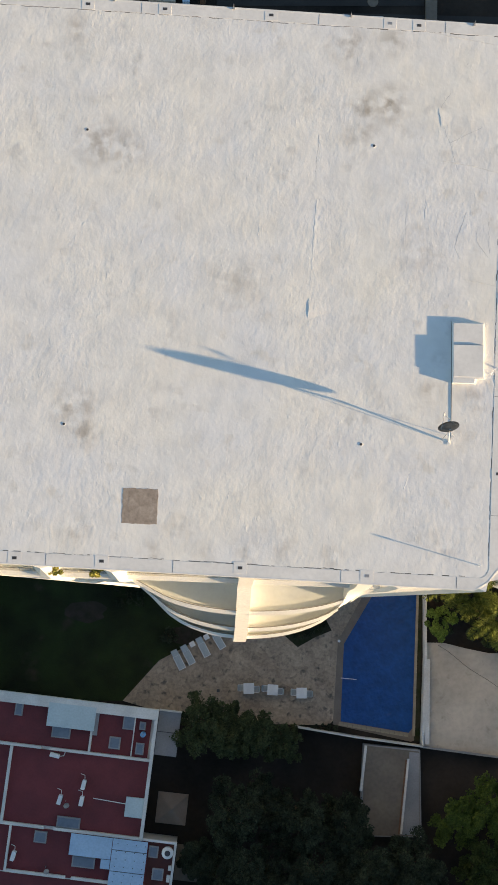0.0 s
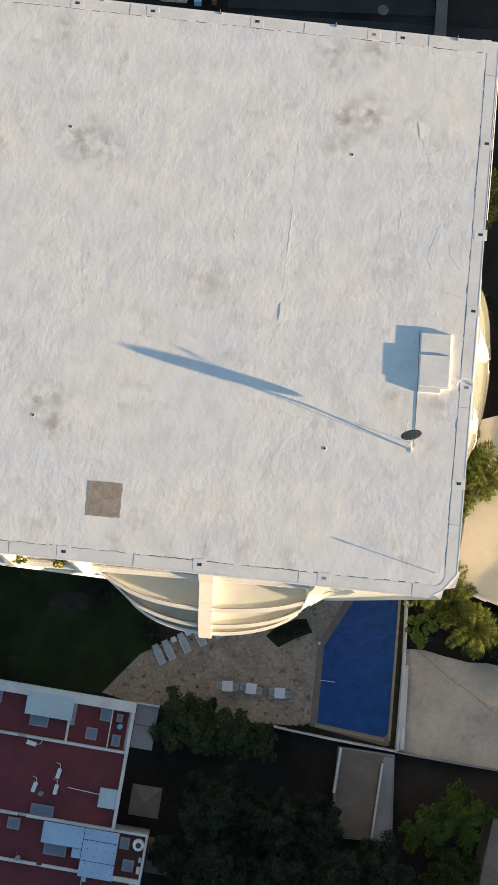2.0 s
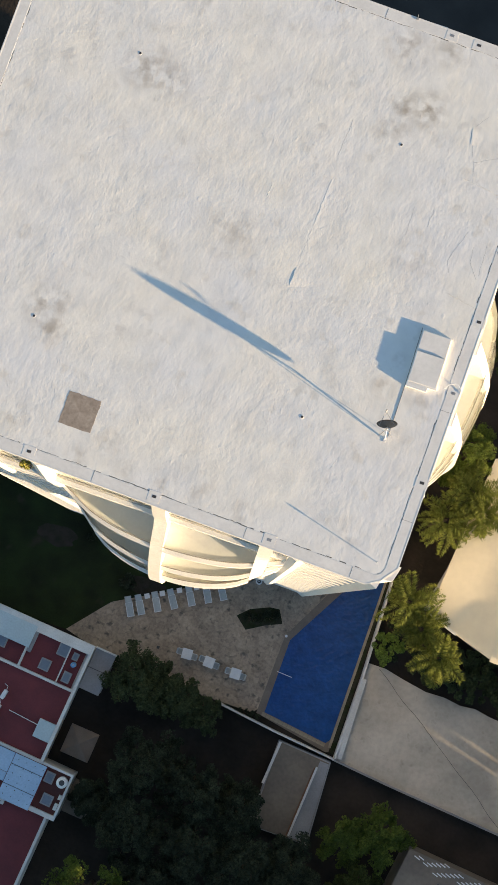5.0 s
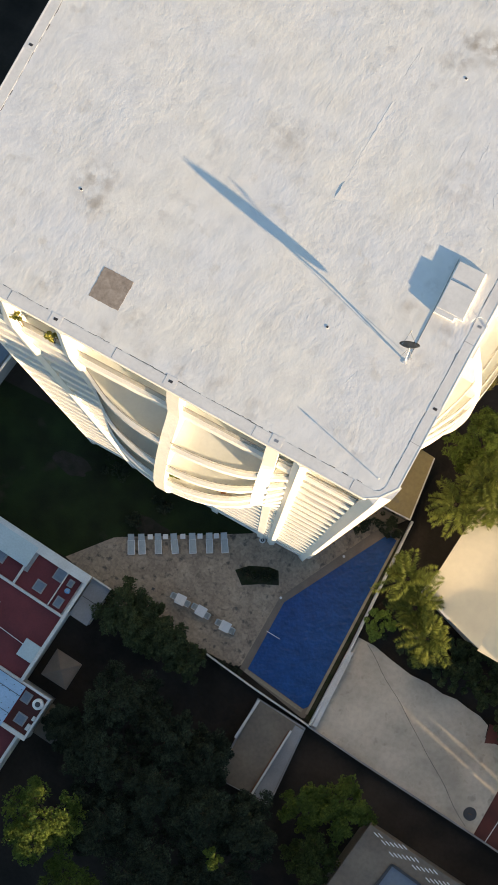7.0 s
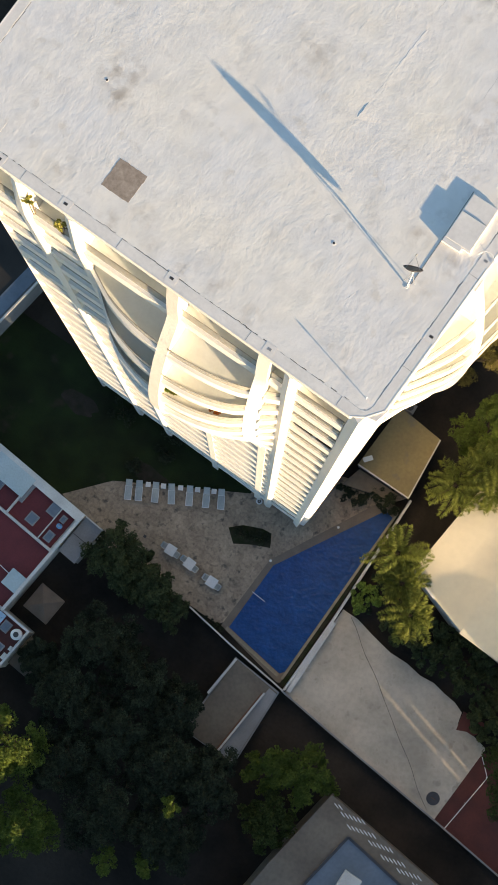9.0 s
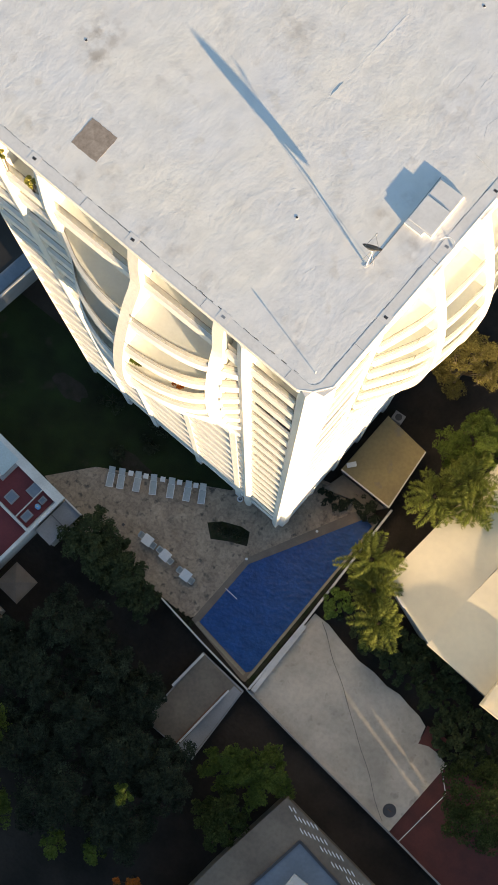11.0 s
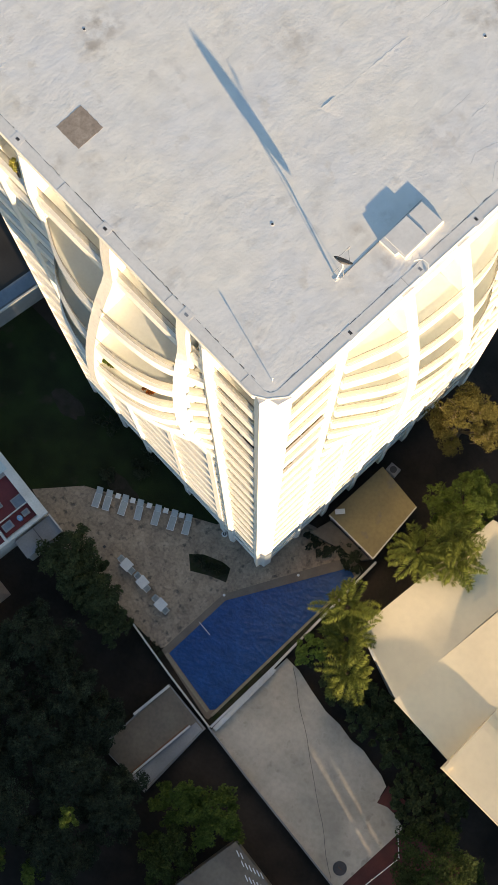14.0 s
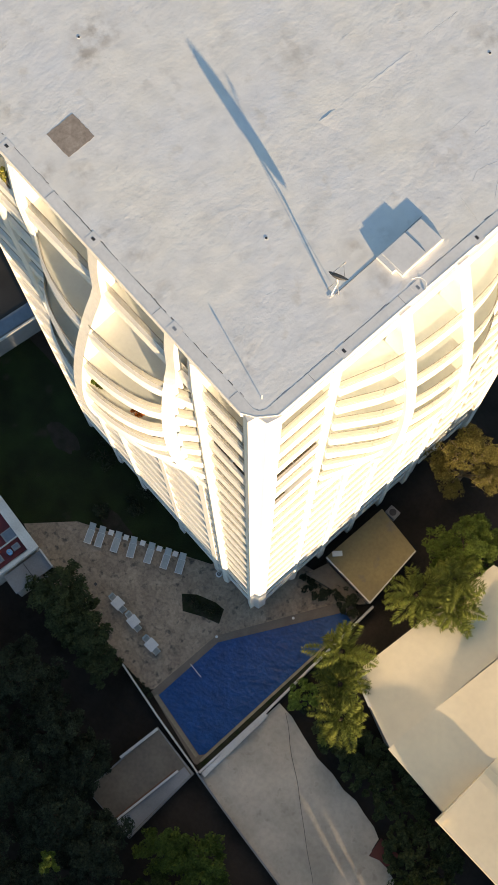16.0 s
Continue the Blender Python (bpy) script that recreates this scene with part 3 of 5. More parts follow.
K = 0.60   # width of the kerb strip
bm = deck_mesh(WX + 0.3, EX - 0.3, -0.8, EY + 0.4, H, 0.16)
bmesh.ops.delete(bm, geom=[f for f in bm.faces if not inside(*f.calc_center_median().xy, inset(OUTLINE, 0.3))], context="FACES")
part("roof_deck", bm, M_deck, tower, "white elastomeric coating, mottled and patched", True)
inner = inset(OUTLINE[:1] + [(-0.62, -0.86), (-0.08, -0.60), (0.22, -0.05)] + OUTLINE[4:], K - 0.006)   # the joint keeps closer to the corner than the edge
for i in range(len(OUTLINE)):
    (ax, ay), (bx, by), (cx, cy), (dx, dy) = OUTLINE[i], OUTLINE[(i + 1) % len(OUTLINE)], inner[(i + 1) % len(OUTLINE)], inner[i]
    k = max(1, int(math.hypot(bx - ax, by - ay) / 0.22))
    bm = bmesh.new()
    rows = []
    for q in range(k + 1):
        t = q / k
        z = H + 0.005 + 0.002 * noise.noise(Vector((q * 0.3, i, 0.0)))
        o, n_ = Vector((ax + (bx - ax) * t, ay + (by - ay) * t)), Vector((dx + (cx - dx) * t, dy + (cy - dy) * t))
        w = (n_ - o).normalized()
        wob = 0.022 * noise.noise(Vector((q * 0.7, i + 5, 2.0)))
        rows.append([bm.verts.new(p) for p in ((*o, H - 0.06), (*o, z + 0.004), (*(o + w * 0.05), z + 0.006), (*(o + w * 0.09), z), (*(n_ - w * (0.03 - wob)), z), (*(n_ + w * wob), H - 0.004), (*(n_ + w * wob), H - 0.06))])
    for a, b in zip(rows, rows[1:]):
        for q in range(6):
            bm.faces.new((a[q], a[q + 1], b[q + 1], b[q]))
    bmesh.ops.recalc_face_normals(bm, faces=bm.faces[:])
    part("roof_kerb", bm, M_kerb, tower)

# open joints between kerb and deck, broken where the coating bridges them
rng = random.Random(5)
for i in range(len(OUTLINE)):
    (ax, ay), (bx, by) = inner[i], inner[(i + 1) % len(OUTLINE)]
    run = math.hypot(bx - ax, by - ay)
    if run < 3:
        continue
    m = Matrix.Translation((ax, ay, H)) @ Matrix.Rotation(math.atan2(by - ay, bx - ax), 4, "Z")
    bm = bmesh.new()
    s = 0.2
    while s < run - 0.6:
        long = rng.uniform(0.10, 0.32)
        w = rng.uniform(0.006, 0.022)
        off = 0.05 * noise.noise(Vector((s * 0.8, i, 1.0))) + rng.uniform(-0.02, 0.02)
        box(bm, s, s + long, off - w, off + w, -0.02, 0.0018, m)
        s += long + (rng.uniform(0.1, 0.5) if rng.random() < 0.15 else -0.01)
    tagged(part("open_joint", bm, M_joint, tower), "thin broken joint beside the roof kerb", kind="stuff")
    bm = bmesh.new()
    s = rng.uniform(1.5, 3.0)
    while s < run - 1.0:   # cross joints of the kerb strips
        box(bm, s, s + 0.012, -0.55, -0.02, -0.02, 0.009, m)
        s += rng.uniform(5.0, 9.0)
    tagged(part("cross_joint", bm, M_joint, tower), "thin cross joints of the roof kerb", kind="stuff")

# lifted laps in the coating
def lap(x0, y0, steps, lean, tall):
    bm = bmesh.new()
    rows = []
    for q in range(steps):
        y = y0 + q * 0.11
        h = tall * math.sin(math.pi * min(q, 9) / 9) ** 0.8 if q < 9 else 0.0
        h = max(h, 0.003 * (0.4 + abs(noise.noise(Vector((q * 0.3, 0, 4.0))))))
        x = x0 + 0.05 * noise.noise(Vector((q * 0.35, 2.0, 0.0))) + lean * q
        rows.append([bm.verts.new(p) for p in ((x - 0.03, y, H - 0.02), (x, y, H + h), (x + 0.06 + 75 * h, y, H - 0.003))])
    for a, b in zip(rows, rows[1:]):
        for q in range(2):
            bm.faces.new((a[q], a[q + 1], b[q + 1], b[q]))
    bmesh.ops.recalc_face_normals(bm, faces=bm.faces[:])
    part("coating_lap", bm, M_deck, tower)


lap(-8.66, 11.3, 52, 0.006, 0.015)
lap(-2.60, 20.5, 10, -0.014, 0.009)
# thin scratches scored in the coating
for x0, y0, x1, y1 in ((-2.5, 22.4, -1.0, 24.2), (-1.9, 19.8, -0.7, 21.6), (-13.2, 22.3, -13.1, 23.4), (-11.0, 15.1, -10.95, 15.7), (-4.2, 3.6, -3.9, 4.5), (-12.1, 3.0, -11.9, 3.9)):
    part("scratch", tube(bmesh.new(), (x0, y0, H - 0.006), (x1, y1, H - 0.006), 0.009, 0.007, 6), M_kerb, tower)

# hairline cracks that wander through the coating near the corner
rng = random.Random(12)
for pts in (((-2.75, 21.2), (-2.2, 19.8), (-1.84, 18.5)), ((-1.35, 23.7), (-2.67, 21.4)), ((-1.45, 16.5), (-1.96, 14.85), (-1.74, 14.3)), ((-1.02, 16.25), (-0.9, 15.1), (-0.43, 14.4)),
            ((-0.39, 16.1), (-0.36, 14.6)), ((-2.2, 19.8), (-0.71, 20.6)), ((-6.53, 23.8), (-6.55, 23.4)), ((-4.2, 16.9), (-4.25, 14.8)), ((-3.3, 17.2), (-3.34, 16.1)), ((-8.4, 18.1), (-8.3, 20.0))):
    fine = []
    for (x0, y0), (x1, y1) in zip(pts, pts[1:]):
        n = max(3, round(math.hypot(x1 - x0, y1 - y0) / 0.12))
        fine += [(x0 + (x1 - x0) * q / n + 0.07 * noise.noise(Vector((q * 0.35, x0, y0))) + rng.uniform(-0.008, 0.008), y0 + (y1 - y0) * q / n) for q in range(n + (1 if (x1, y1) == pts[-1] else 0))]
    part("crack", wall_line(bmesh.new(), fine, 0.011, H - 0.02, H + 0.002), M_crack, tower)

# roof outlets in the kerb strip
for x, y in ((-21.48, .12), (WX + .3, 11.4), (-17.62, .07), (-11.46, -.08), (-5.80, -.30), (-19.2, 25.98), (-15.6, 25.86), (-10.63, 25.73), (-5.05, 25.52), (-3.68, 25.46),
             (0.07, 4.42), (0.2, 8.88), (0.33, 12.49), (0.49, 16.15), (0.57, 20.57)):
    bm = bmesh.new()
    box(bm, x - 0.3, x + 0.3, y - 0.26, y + 0.26, H - 0.01, H + 0.0095, bevel=0.003)
    o = part("roof_outlet", bm, M_kerb, tower)
    blank = (abs(x + 5.80) < 0.1 or abs(y - 8.88) < 0.1 or abs(x + 5.05) < 0.1)
    bm = boxed(x - 0.10, x + 0.10, y - 0.065, y + 0.065, H + 0.0085, H + 0.0125)
    part("grating", bm, M_metal if blank else M_dark, o)

# ---- things on the roof ----
hatch = thing("roof_hatch_box", "low white coated roof hatch box with a stepped metal lid", "roof hatch", pose(0, 0, H))
part("curb", prismed([(-2.05, 8.5), (-1.05, 8.5), (-1.05, 8.72), (-0.62, 8.72), (-0.62, 10.26), (-2.05, 10.26)], -0.05, 0.178, 0.015), M_white, hatch)
part("curb", prismed([(-2.05, 10.26), (-0.62, 10.26), (-0.62, 11.3), (-2.05, 11.3)], -0.05, 0.115, 0.015), M_white, hatch)
part("lid", boxed(-2.02, -0.66, 8.78, 10.25, 0.178, 0.202, bevel=0.01), M_kerb, hatch)
part("lid", boxed(-2.02, -0.66, 10.29, 11.27, 0.115, 0.138, bevel=0.01), M_kerb, hatch)

dish = thing("satellite_dish", "grey mesh satellite dish on a short braced mast", "satellite dish", pose(-2.19, 5.80, H))
part("mast", tube(tube(bmesh.new(), (0, 0, -0.02), (-0.08, 0.46, 0.56), 0.035), (-0.08, 0.46, 0.56), (-0.11, 0.42, 1.05), 0.035), M_plast, dish)
part("foot_plate", boxed(-0.07, 0.07, -0.12, 0.10, -0.01, 0.02, bevel=0.005), M_plast, dish)
bm = bmesh.new()
rings = []
for i in range(7):
    r = 0.53 * i / 6
    rings.append([bm.verts.new((r * math.cos(a), r * math.sin(a), 0.2 * (r / 0.53) ** 2 - 0.05)) for a in [math.tau * j / 28 for j in range(28)]] if i else [bm.verts.new((0, 0, -0.05))])
for j in range(28):
    bm.faces.new((rings[0][0], rings[1][j], rings[1][(j + 1) % 28]))
for a, b in zip(rings[1:], rings[2:]):
    for j in range(28):
        bm.faces.new((a[j], b[j], b[(j + 1) % 28], a[(j + 1) % 28]))
bmesh.ops.solidify(bm, geom=bm.faces[:], thickness=0.015)
reflector = part("reflector", bm, M_dishgrey, dish, "", True)
reflector.matrix_basis = pose(-0.14, 0.47, 1.0, -62, 0, 21) @ Matrix.Diagonal((0.9, 1.07, 0.8, 1))
part("feed_arm", tube(tube(tube(bmesh.new(), (-0.50, 0.36, 0.95), (-0.39, 1.08, 1.15), 0.012), (0.20, 0.62, 0.95), (-0.39, 1.08, 1.15), 0.012), (-0.39, 1.05, 1.13), (-0.39, 1.18, 1.2), 0.035), M_metal, dish)
part("stay", tube(tube(bmesh.new(), (-0.1, 0.42, 0.9), (-0.30, 0.1, 0.0), 0.013), (-0.1, 0.42, 0.9), (0.25, 0.25, 0.0), 0.013), M_metal, dish)
cable = thing("roof_cable", "thin dark cable along the roof deck", "cable")
part("run", tube(tube(bmesh.new(), (-2.08, 5.95, H + 0.008), (-2.06, 8.5, H + 0.008), 0.009), (-2.06, 8.5, H + 0.008), (-2.1, 11.4, H + 0.008), 0.009), M_dark, cable)

loop = thing("cable_loop", "white cable looped over a roof outlet", "cable", pose(0.15, 8.95, H + 0.01))
bm = bmesh.new()
bow = [(-0.42 + 0.06 * i, 0.36 * math.sin(math.pi * i / 14) ** 0.7, 0.02 + 0.10 * math.sin(math.pi * i / 14)) for i in range(15)]
for a, b in zip(bow, bow[1:]):
    tube(bm, a, b, 0.02, 0.02, 6)
part("strand", bm, M_plast, loop)

for pts in (((-3.5, 25.2), (-1.7, 24.89), (-0.05, 24.62)), ((-2.53, 18.92), (-0.99, 18.7), (0.72, 18.25)), ((-1.47, 13.34), (0.3, 12.99))):
    wire = thing("roof_wire", "thin pale wire lying across the roof deck", "wire", group="roof wires")
    bm = bmesh.new()
    for (x0, y0), (x1, y1) in zip(pts, pts[1:]):
        tube(bm, (x0, y0, H + 0.006), (x1, y1, H + 0.006), 0.007, 0.007, 6)
    part("strand", bm, M_kerb, wire)
edge_line = thing("edge_cable", "white cable along the roof kerb", "cable")
bm = bmesh.new()
bends = [(0.83, 25.0), (0.82, 24.3), (0.80, 23.0), (0.76, 21.3), (0.72, 19.5), (0.68, 18.2), (0.64, 16.9)]
for (x0, y0), (x1, y1) in zip(bends, bends[1:]):
    tube(bm, (x0 + 0.13, y0, H - 0.05), (x1 + 0.13, y1, H - 0.05), 0.022, 0.022, 6)
part("strand", bm, M_plast, edge_line)

vent_pipe = thing("vent_pipe", "short capped vent pipe at the roof corner", "vent pipe", pose(-0.82, 0.30, H))
part("pipe", tube(bmesh.new(), (0, 0, -0.02), (0, 0, 0.52), 0.02), M_plast, vent_pipe)
part("cap", tube(bmesh.new(), (0, 0, 0.45), (0, 0, 0.545), 0.04, 0.03), M_plast, vent_pipe)
for x, y in ((-5.73, 19.55), (-19.0, 19.9), (-19.54, 6.17), (-6.15, 5.6)):
    v = thing("roof_vent", "stubby roof drain vent with a dark rim", "roof vent", pose(x, y, H), "roof vents")
    part("collar", tube(bmesh.new(), (0, 0, -0.03), (0, 0, 0.008), 0.11, 0.085, 14), M_kerb, v)
    part("mouth", tube(bmesh.new(), (0, 0, 0.008), (0, 0, 0.014), 0.06, 0.055, 12), M_dark, v)
patch = thing("roof_patch", "square brown unpainted patch in the roof coating", "roof patch", pose(-16.0, 2.56, H, 0, 0, -1))
rng = random.Random(9)
edge_pts = [(-0.79 + 0.158 * i, -0.79) for i in range(10)] + [(0.79, -0.79 + 0.158 * i) for i in range(10)] + [(0.79 - 0.158 * i, 0.79) for i in range(10)] + [(-0.79, 0.79 - 0.158 * i) for i in range(10)]
part("bare_screed", prismed([(x + rng.uniform(-0.018, 0.018), y + rng.uniform(-0.018, 0.018)) for x, y in edge_pts], -0.05, 0.006), M_stain, patch)
part("old_edge", wall_line(bmesh.new(), [(-0.45, -0.75), (-0.5, 0.42), (0.55, 0.5), (0.62, -0.3)], 0.05, -0.03, 0.0068), M_stain, patch)

for x, y in ((-12.4, 26.0), (-6.9, 25.8), (-1.1, 25.58), (-18.0, 26.2)):
    rod = thing("lightning_rod", "thin metal lightning rod on the roof kerb", "lightning rod", pose(x, y, H + 0.02), "lightning rods")
    part("rod", tube(bmesh.new(), (0, 0, 0), (0, 0, 0.45), 0.016, 0.008), M_metal, rod)
    part("foot", boxed(-0.06, 0.06, -0.06, 0.06, -0.02, 0.02), M_metal, rod)


# ---- ground ----
def sheet(name, pts, z0, z1, mat, label, category, kind="structure", bevel=0.0):
    return tagged(part(name, prismed(pts, z0, z1, bevel), mat), label, category, kind=kind)


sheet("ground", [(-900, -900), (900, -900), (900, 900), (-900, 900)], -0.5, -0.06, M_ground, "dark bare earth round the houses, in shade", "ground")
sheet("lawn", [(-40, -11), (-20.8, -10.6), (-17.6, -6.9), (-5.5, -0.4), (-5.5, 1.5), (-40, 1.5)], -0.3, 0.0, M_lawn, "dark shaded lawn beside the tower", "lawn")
for x, y, rx, ry in ((-24.4, -2.6, 1.9, 0.9), (-15.0, -4.6, 2.2, 0.85)):   # worn spots in the grass
    rim = [(x + rx * math.cos(a) * (1 + 0.3 * noise.noise(Vector((2 * math.cos(a), 2 * math.sin(a), x)))), y + ry * math.sin(a) * (1 + 0.35 * noise.noise(Vector((2 * math.cos(a), 2 * math.sin(a), y))))) for a in [math.tau * i / 28 for i in range(28)]]
    sheet("bare_earth", rim, -0.05, 0.012, M_bare, "worn reddish bare earth in the lawn", "earth")
patio_pts = [(-20.8, -10.6), (-17.6, -6.9), (-6.2, -0.6), (-5.5, 4), (4.8, 7.0), (5.9, 4.8), (-0.75, -4.9), (-1.5, -11.9), (-1.9, -12.4), (-14, -12.4)]
sheet("pavement", patio_pts, -0.3, 0.02, M_patio, "worn crazy-paved stone terrace round the pool", "terrace")

pool = thing("swimming_pool", "swimming pool under a crinkled blue cover with stone coping", "swimming pool")
water = [(-0.85, -12.0), (-0.65, -5.0), (5.2, 5.2), (6.12, 5.0), (5.72, -12.5), (5.4, -12.9)]
part("coping", prismed([(-1.55, -12.3), (-1.2, -4.75), (4.6, 6.1), (6.3, 6.1), (5.9, -13.6), (5.6, -13.7)], -0.3, 0.05), M_coping, pool)
part("edging", prismed([(6.14, 5.6), (6.36, 5.6), (5.98, -13.2), (5.74, -13.2)], 0.02, 0.085), M_coping2, pool, "pale stone edging")
bm = prismed(water, 0.0, 0.06)
part("cover", bm, M_tarp, pool)
bm = bmesh.new()
grid = {}
for i in range(73):
    for j in range(184):
        x, y = -0.95 + 0.1 * i, -12.95 + 0.1 * j
        if inside(x, y, water):
            p = Vector((x * 0.55 + 0.2 * y, y * 1.5 - 0.5 * x, 0.0))
            fold = max(0.0, 1 - 3.2 * abs(noise.noise(p))) ** 3 + 0.7 * max(0.0, 1 - 3.5 * abs(noise.noise(p * 1.9 + Vector((4, 1, 0))))) ** 3
            grid[i, j] = bm.verts.new((x, y, 0.07 + 0.030 * fold + 0.02 * noise.noise(p * 0.5)))
for i, j in grid:
    c = [grid.get(q) for q in ((i, j), (i + 1, j), (i + 1, j + 1), (i, j + 1))]
    if None not in c:
        bm.faces.new(c)
part("cover_folds", bm, M_tarp, pool, "creased top of the blue cover", True)
part("lane_rope", tube(bmesh.new(), (-0.9, -8.1, 0.1), (0.55, -8.2, 0.1), 0.03), M_plast, pool)
first = None
for i in range(15):   # coping stones along the south end
    t = i / 15
    m = pose(-1.02 + 6.42 * t, -12.2 - 0.92 * t, 0.05, 0, 0, -8.2)
    if first is None:
        first = part("coping_stone", boxed(0.0, 0.40, -0.17, 0.17, 0.0, 0.035, bevel=0.01), M_coping2, pool)
        first.matrix_basis = m
    else:
        share("coping_stone", first.data, pool, m)
for x, y in ((-1.1, -4.75), (2.4, 1.4)):
    part("skimmer_lid", tube(bmesh.new(), (x, y, 0.05), (x, y, 0.065), 0.13, 0.13, 14), M_plast, pool)

# ---- walls of the plot ----
def wall(name, pts, width, z0, z1, mat, label):
    return tagged(part(name, wall_line(bmesh.new(), pts, width, z0, z1), mat), label, "wall", kind="structure")


wall("wall_east", [(6.55, -13.9), (6.75, -6.0), (6.6, 7.2)], 0.2, -0.3, 1.2, M_wallw, "weathered white boundary wall beside the pool")
wall("wall_south", [(6.5, -14.0), (0.5, -13.3), (-5.0, -12.5)], 0.13, -0.3, 1.4, M_wallw, "white boundary wall behind the terrace")
wall("wall_court", [(6.4, -14.05), (12.2, -14.7), (24.3, -15.85), (40, -17.6)], 0.16, -0.3, 1.0, M_grey, "long boundary wall beside the concrete court")

sheet("court", [(6.75, -14.2), (7.0, -4.7), (8.6, -4.7), (10.6, -5.15), (12.8, -5.55), (14.6, -5.5), (16.2, -5.75), (17.6, -5.6), (18.9, -5.85), (20.2, -6.0), (21.2, -6.4), (21.45, -7.5), (22.5, -7.4), (24.8, -7.9), (24.3, -15.8)], -0.3, 0.4, M_conc, "pale worn concrete court with streaks", "court")
sheet("ground_red", [(24.35, -15.8), (24.6, -8.5), (30, -6), (40, -8), (40, -17.5)], -0.3, 0.3, M_redyard, "dull red painted yard floor", "yard")

sheet("planting_bed", [(-6.1, -4.4), (-5.1, -3.45), (-3.4, -2.7), (-2.45, -2.6), (-1.8, -3.8), (-3.3, -4.45), (-4.9, -5.4)], -0.1, 0.06, M_soil, "sunken dark planting bed in the terrace", "planting bed")

garage = thing("garage", "low flat-roofed concrete garage at the tower foot", "garage")
part("body", prismed([(0.75, 7.2), (6.1, 7.15), (5.6, 13.2), (1.0, 13.7)], 0.0, 1.8), M_wallw, garage)
part("roof", prismed([(0.6, 7.05), (6.3, 7.0), (5.75, 13.35), (0.9, 13.85)], 1.8, 2.0, 0.02), M_ochre, garage, "ochre concrete roof")
part("rim", wall_line(bmesh.new(), [(0.65, 7.1), (6.22, 7.08), (5.7, 13.3)], 0.12, 2.0, 2.14), M_wallw, garage)
lean = thing("ramp_slab", "sloping grey concrete slab beside the garage", "ramp")
part("slab", prismed([(0.4, 4.9), (1.0, 7.0), (6.0, 7.0), (5.4, 6.3)], 0.0, 0.9), M_slate, lean)
plant_box = thing("air_conditioner", "grey air conditioner unit on the ground behind the garage", "air conditioner", pose(1.7, 14.6, -0.06, 0, 0, 4))
part("case", boxed(-0.55, 0.55, -0.45, 0.45, 0, 0.8, bevel=0.03), M_grey, plant_box)
part("fan_grille", tube(bmesh.new(), (0, 0, 0.8), (0, 0, 0.82), 0.33, 0.33, 20), M_dark, plant_box)
bench = thing("storage_chest", "white plastic chest on the garage roof", "chest", pose(1.1, 8.0, 2.0, 0, 0, 50))
part("chest", boxed(-0.42, 0.42, -0.2, 0.2, 0, 0.4, bevel=0.04), M_plast, bench)
part("lid", boxed(-0.45, 0.45, -0.23, 0.23, 0.4, 0.46, bevel=0.02), M_plast, bench)

# ---- the red-roofed house ----
HM = pose(-17.55, -10.98, 0, 0, 0, -5.6)
house = thing("red_roof_house", "house row with dark red coated roofs and white parapets", "house", HM)
ROOF = 3.7


def hbox(name, u0, u1, v0, v1, z0, z1, mat, parent=None, label="", bevel=0.0):
    return part(name, boxed(u0, u1, v0, v1, z0, z1, bevel=bevel), mat, parent or house, label)


hbox("body", -24.0, 0.1, -15.4, -0.3, 0.0, ROOF - 0.1, M_wallw)
hbox("body", 0.1, 3.25, -15.4, -11.3, 0.0, ROOF - 0.1, M_wallw)
hbox("roof", -24.0, -0.25, -4.35, -0.9, ROOF - 0.1, ROOF, M_red)
hbox("roof", -24.0, 0.05, -11.1, -4.65, ROOF - 0.1, ROOF, M_red)
hbox("roof", -24.0, 0.9, -15.3, -11.4, ROOF - 0.1, ROOF - 0.02, M_red)
hbox("roof", 0.9, 3.1, -15.3, -11.4, ROOF - 0.1, ROOF - 0.024, M_redyard)
for u0, u1, v0, v1, top in ((-24.0, 0.28, -0.95, -0.02, 4.15), (-0.02, 0.28, -11.2, -0.95, 4.1), (-8.9, -0.02, -4.62, -4.38, 4.0), (-24.0, -9.6, -4.62, -4.38, 4.0),
                        (-24.0, -8.4, -11.38, -11.12, 4.0), (-7.6, 0.28, -11.38, -11.12, 4.0), (-5.5, -5.3, -4.4, -0.95, 4.0), (-12.3, -12.05, -11.1, -4.65, 4.0), (-1.75, -1.65, -4.35, -0.95, 3.95),
                        (3.08, 3.3, -15.5, -11.15, 4.0), (0.32, 3.08, -11.36, -11.15, 4.0), (-11.4, -11.2, -15.3, -11.4, 4.0), (-5.5, -2.2, -15.35, -15.1, 4.0), (-11.2, -6.0, -15.35, -15.1, 4.0), (0.8, 3.08, -15.5, -15.1, 4.0)):
    hbox("parapet", u0, u1, v0, v1, ROOF - 0.05, top, M_wallw, bevel=0.025)
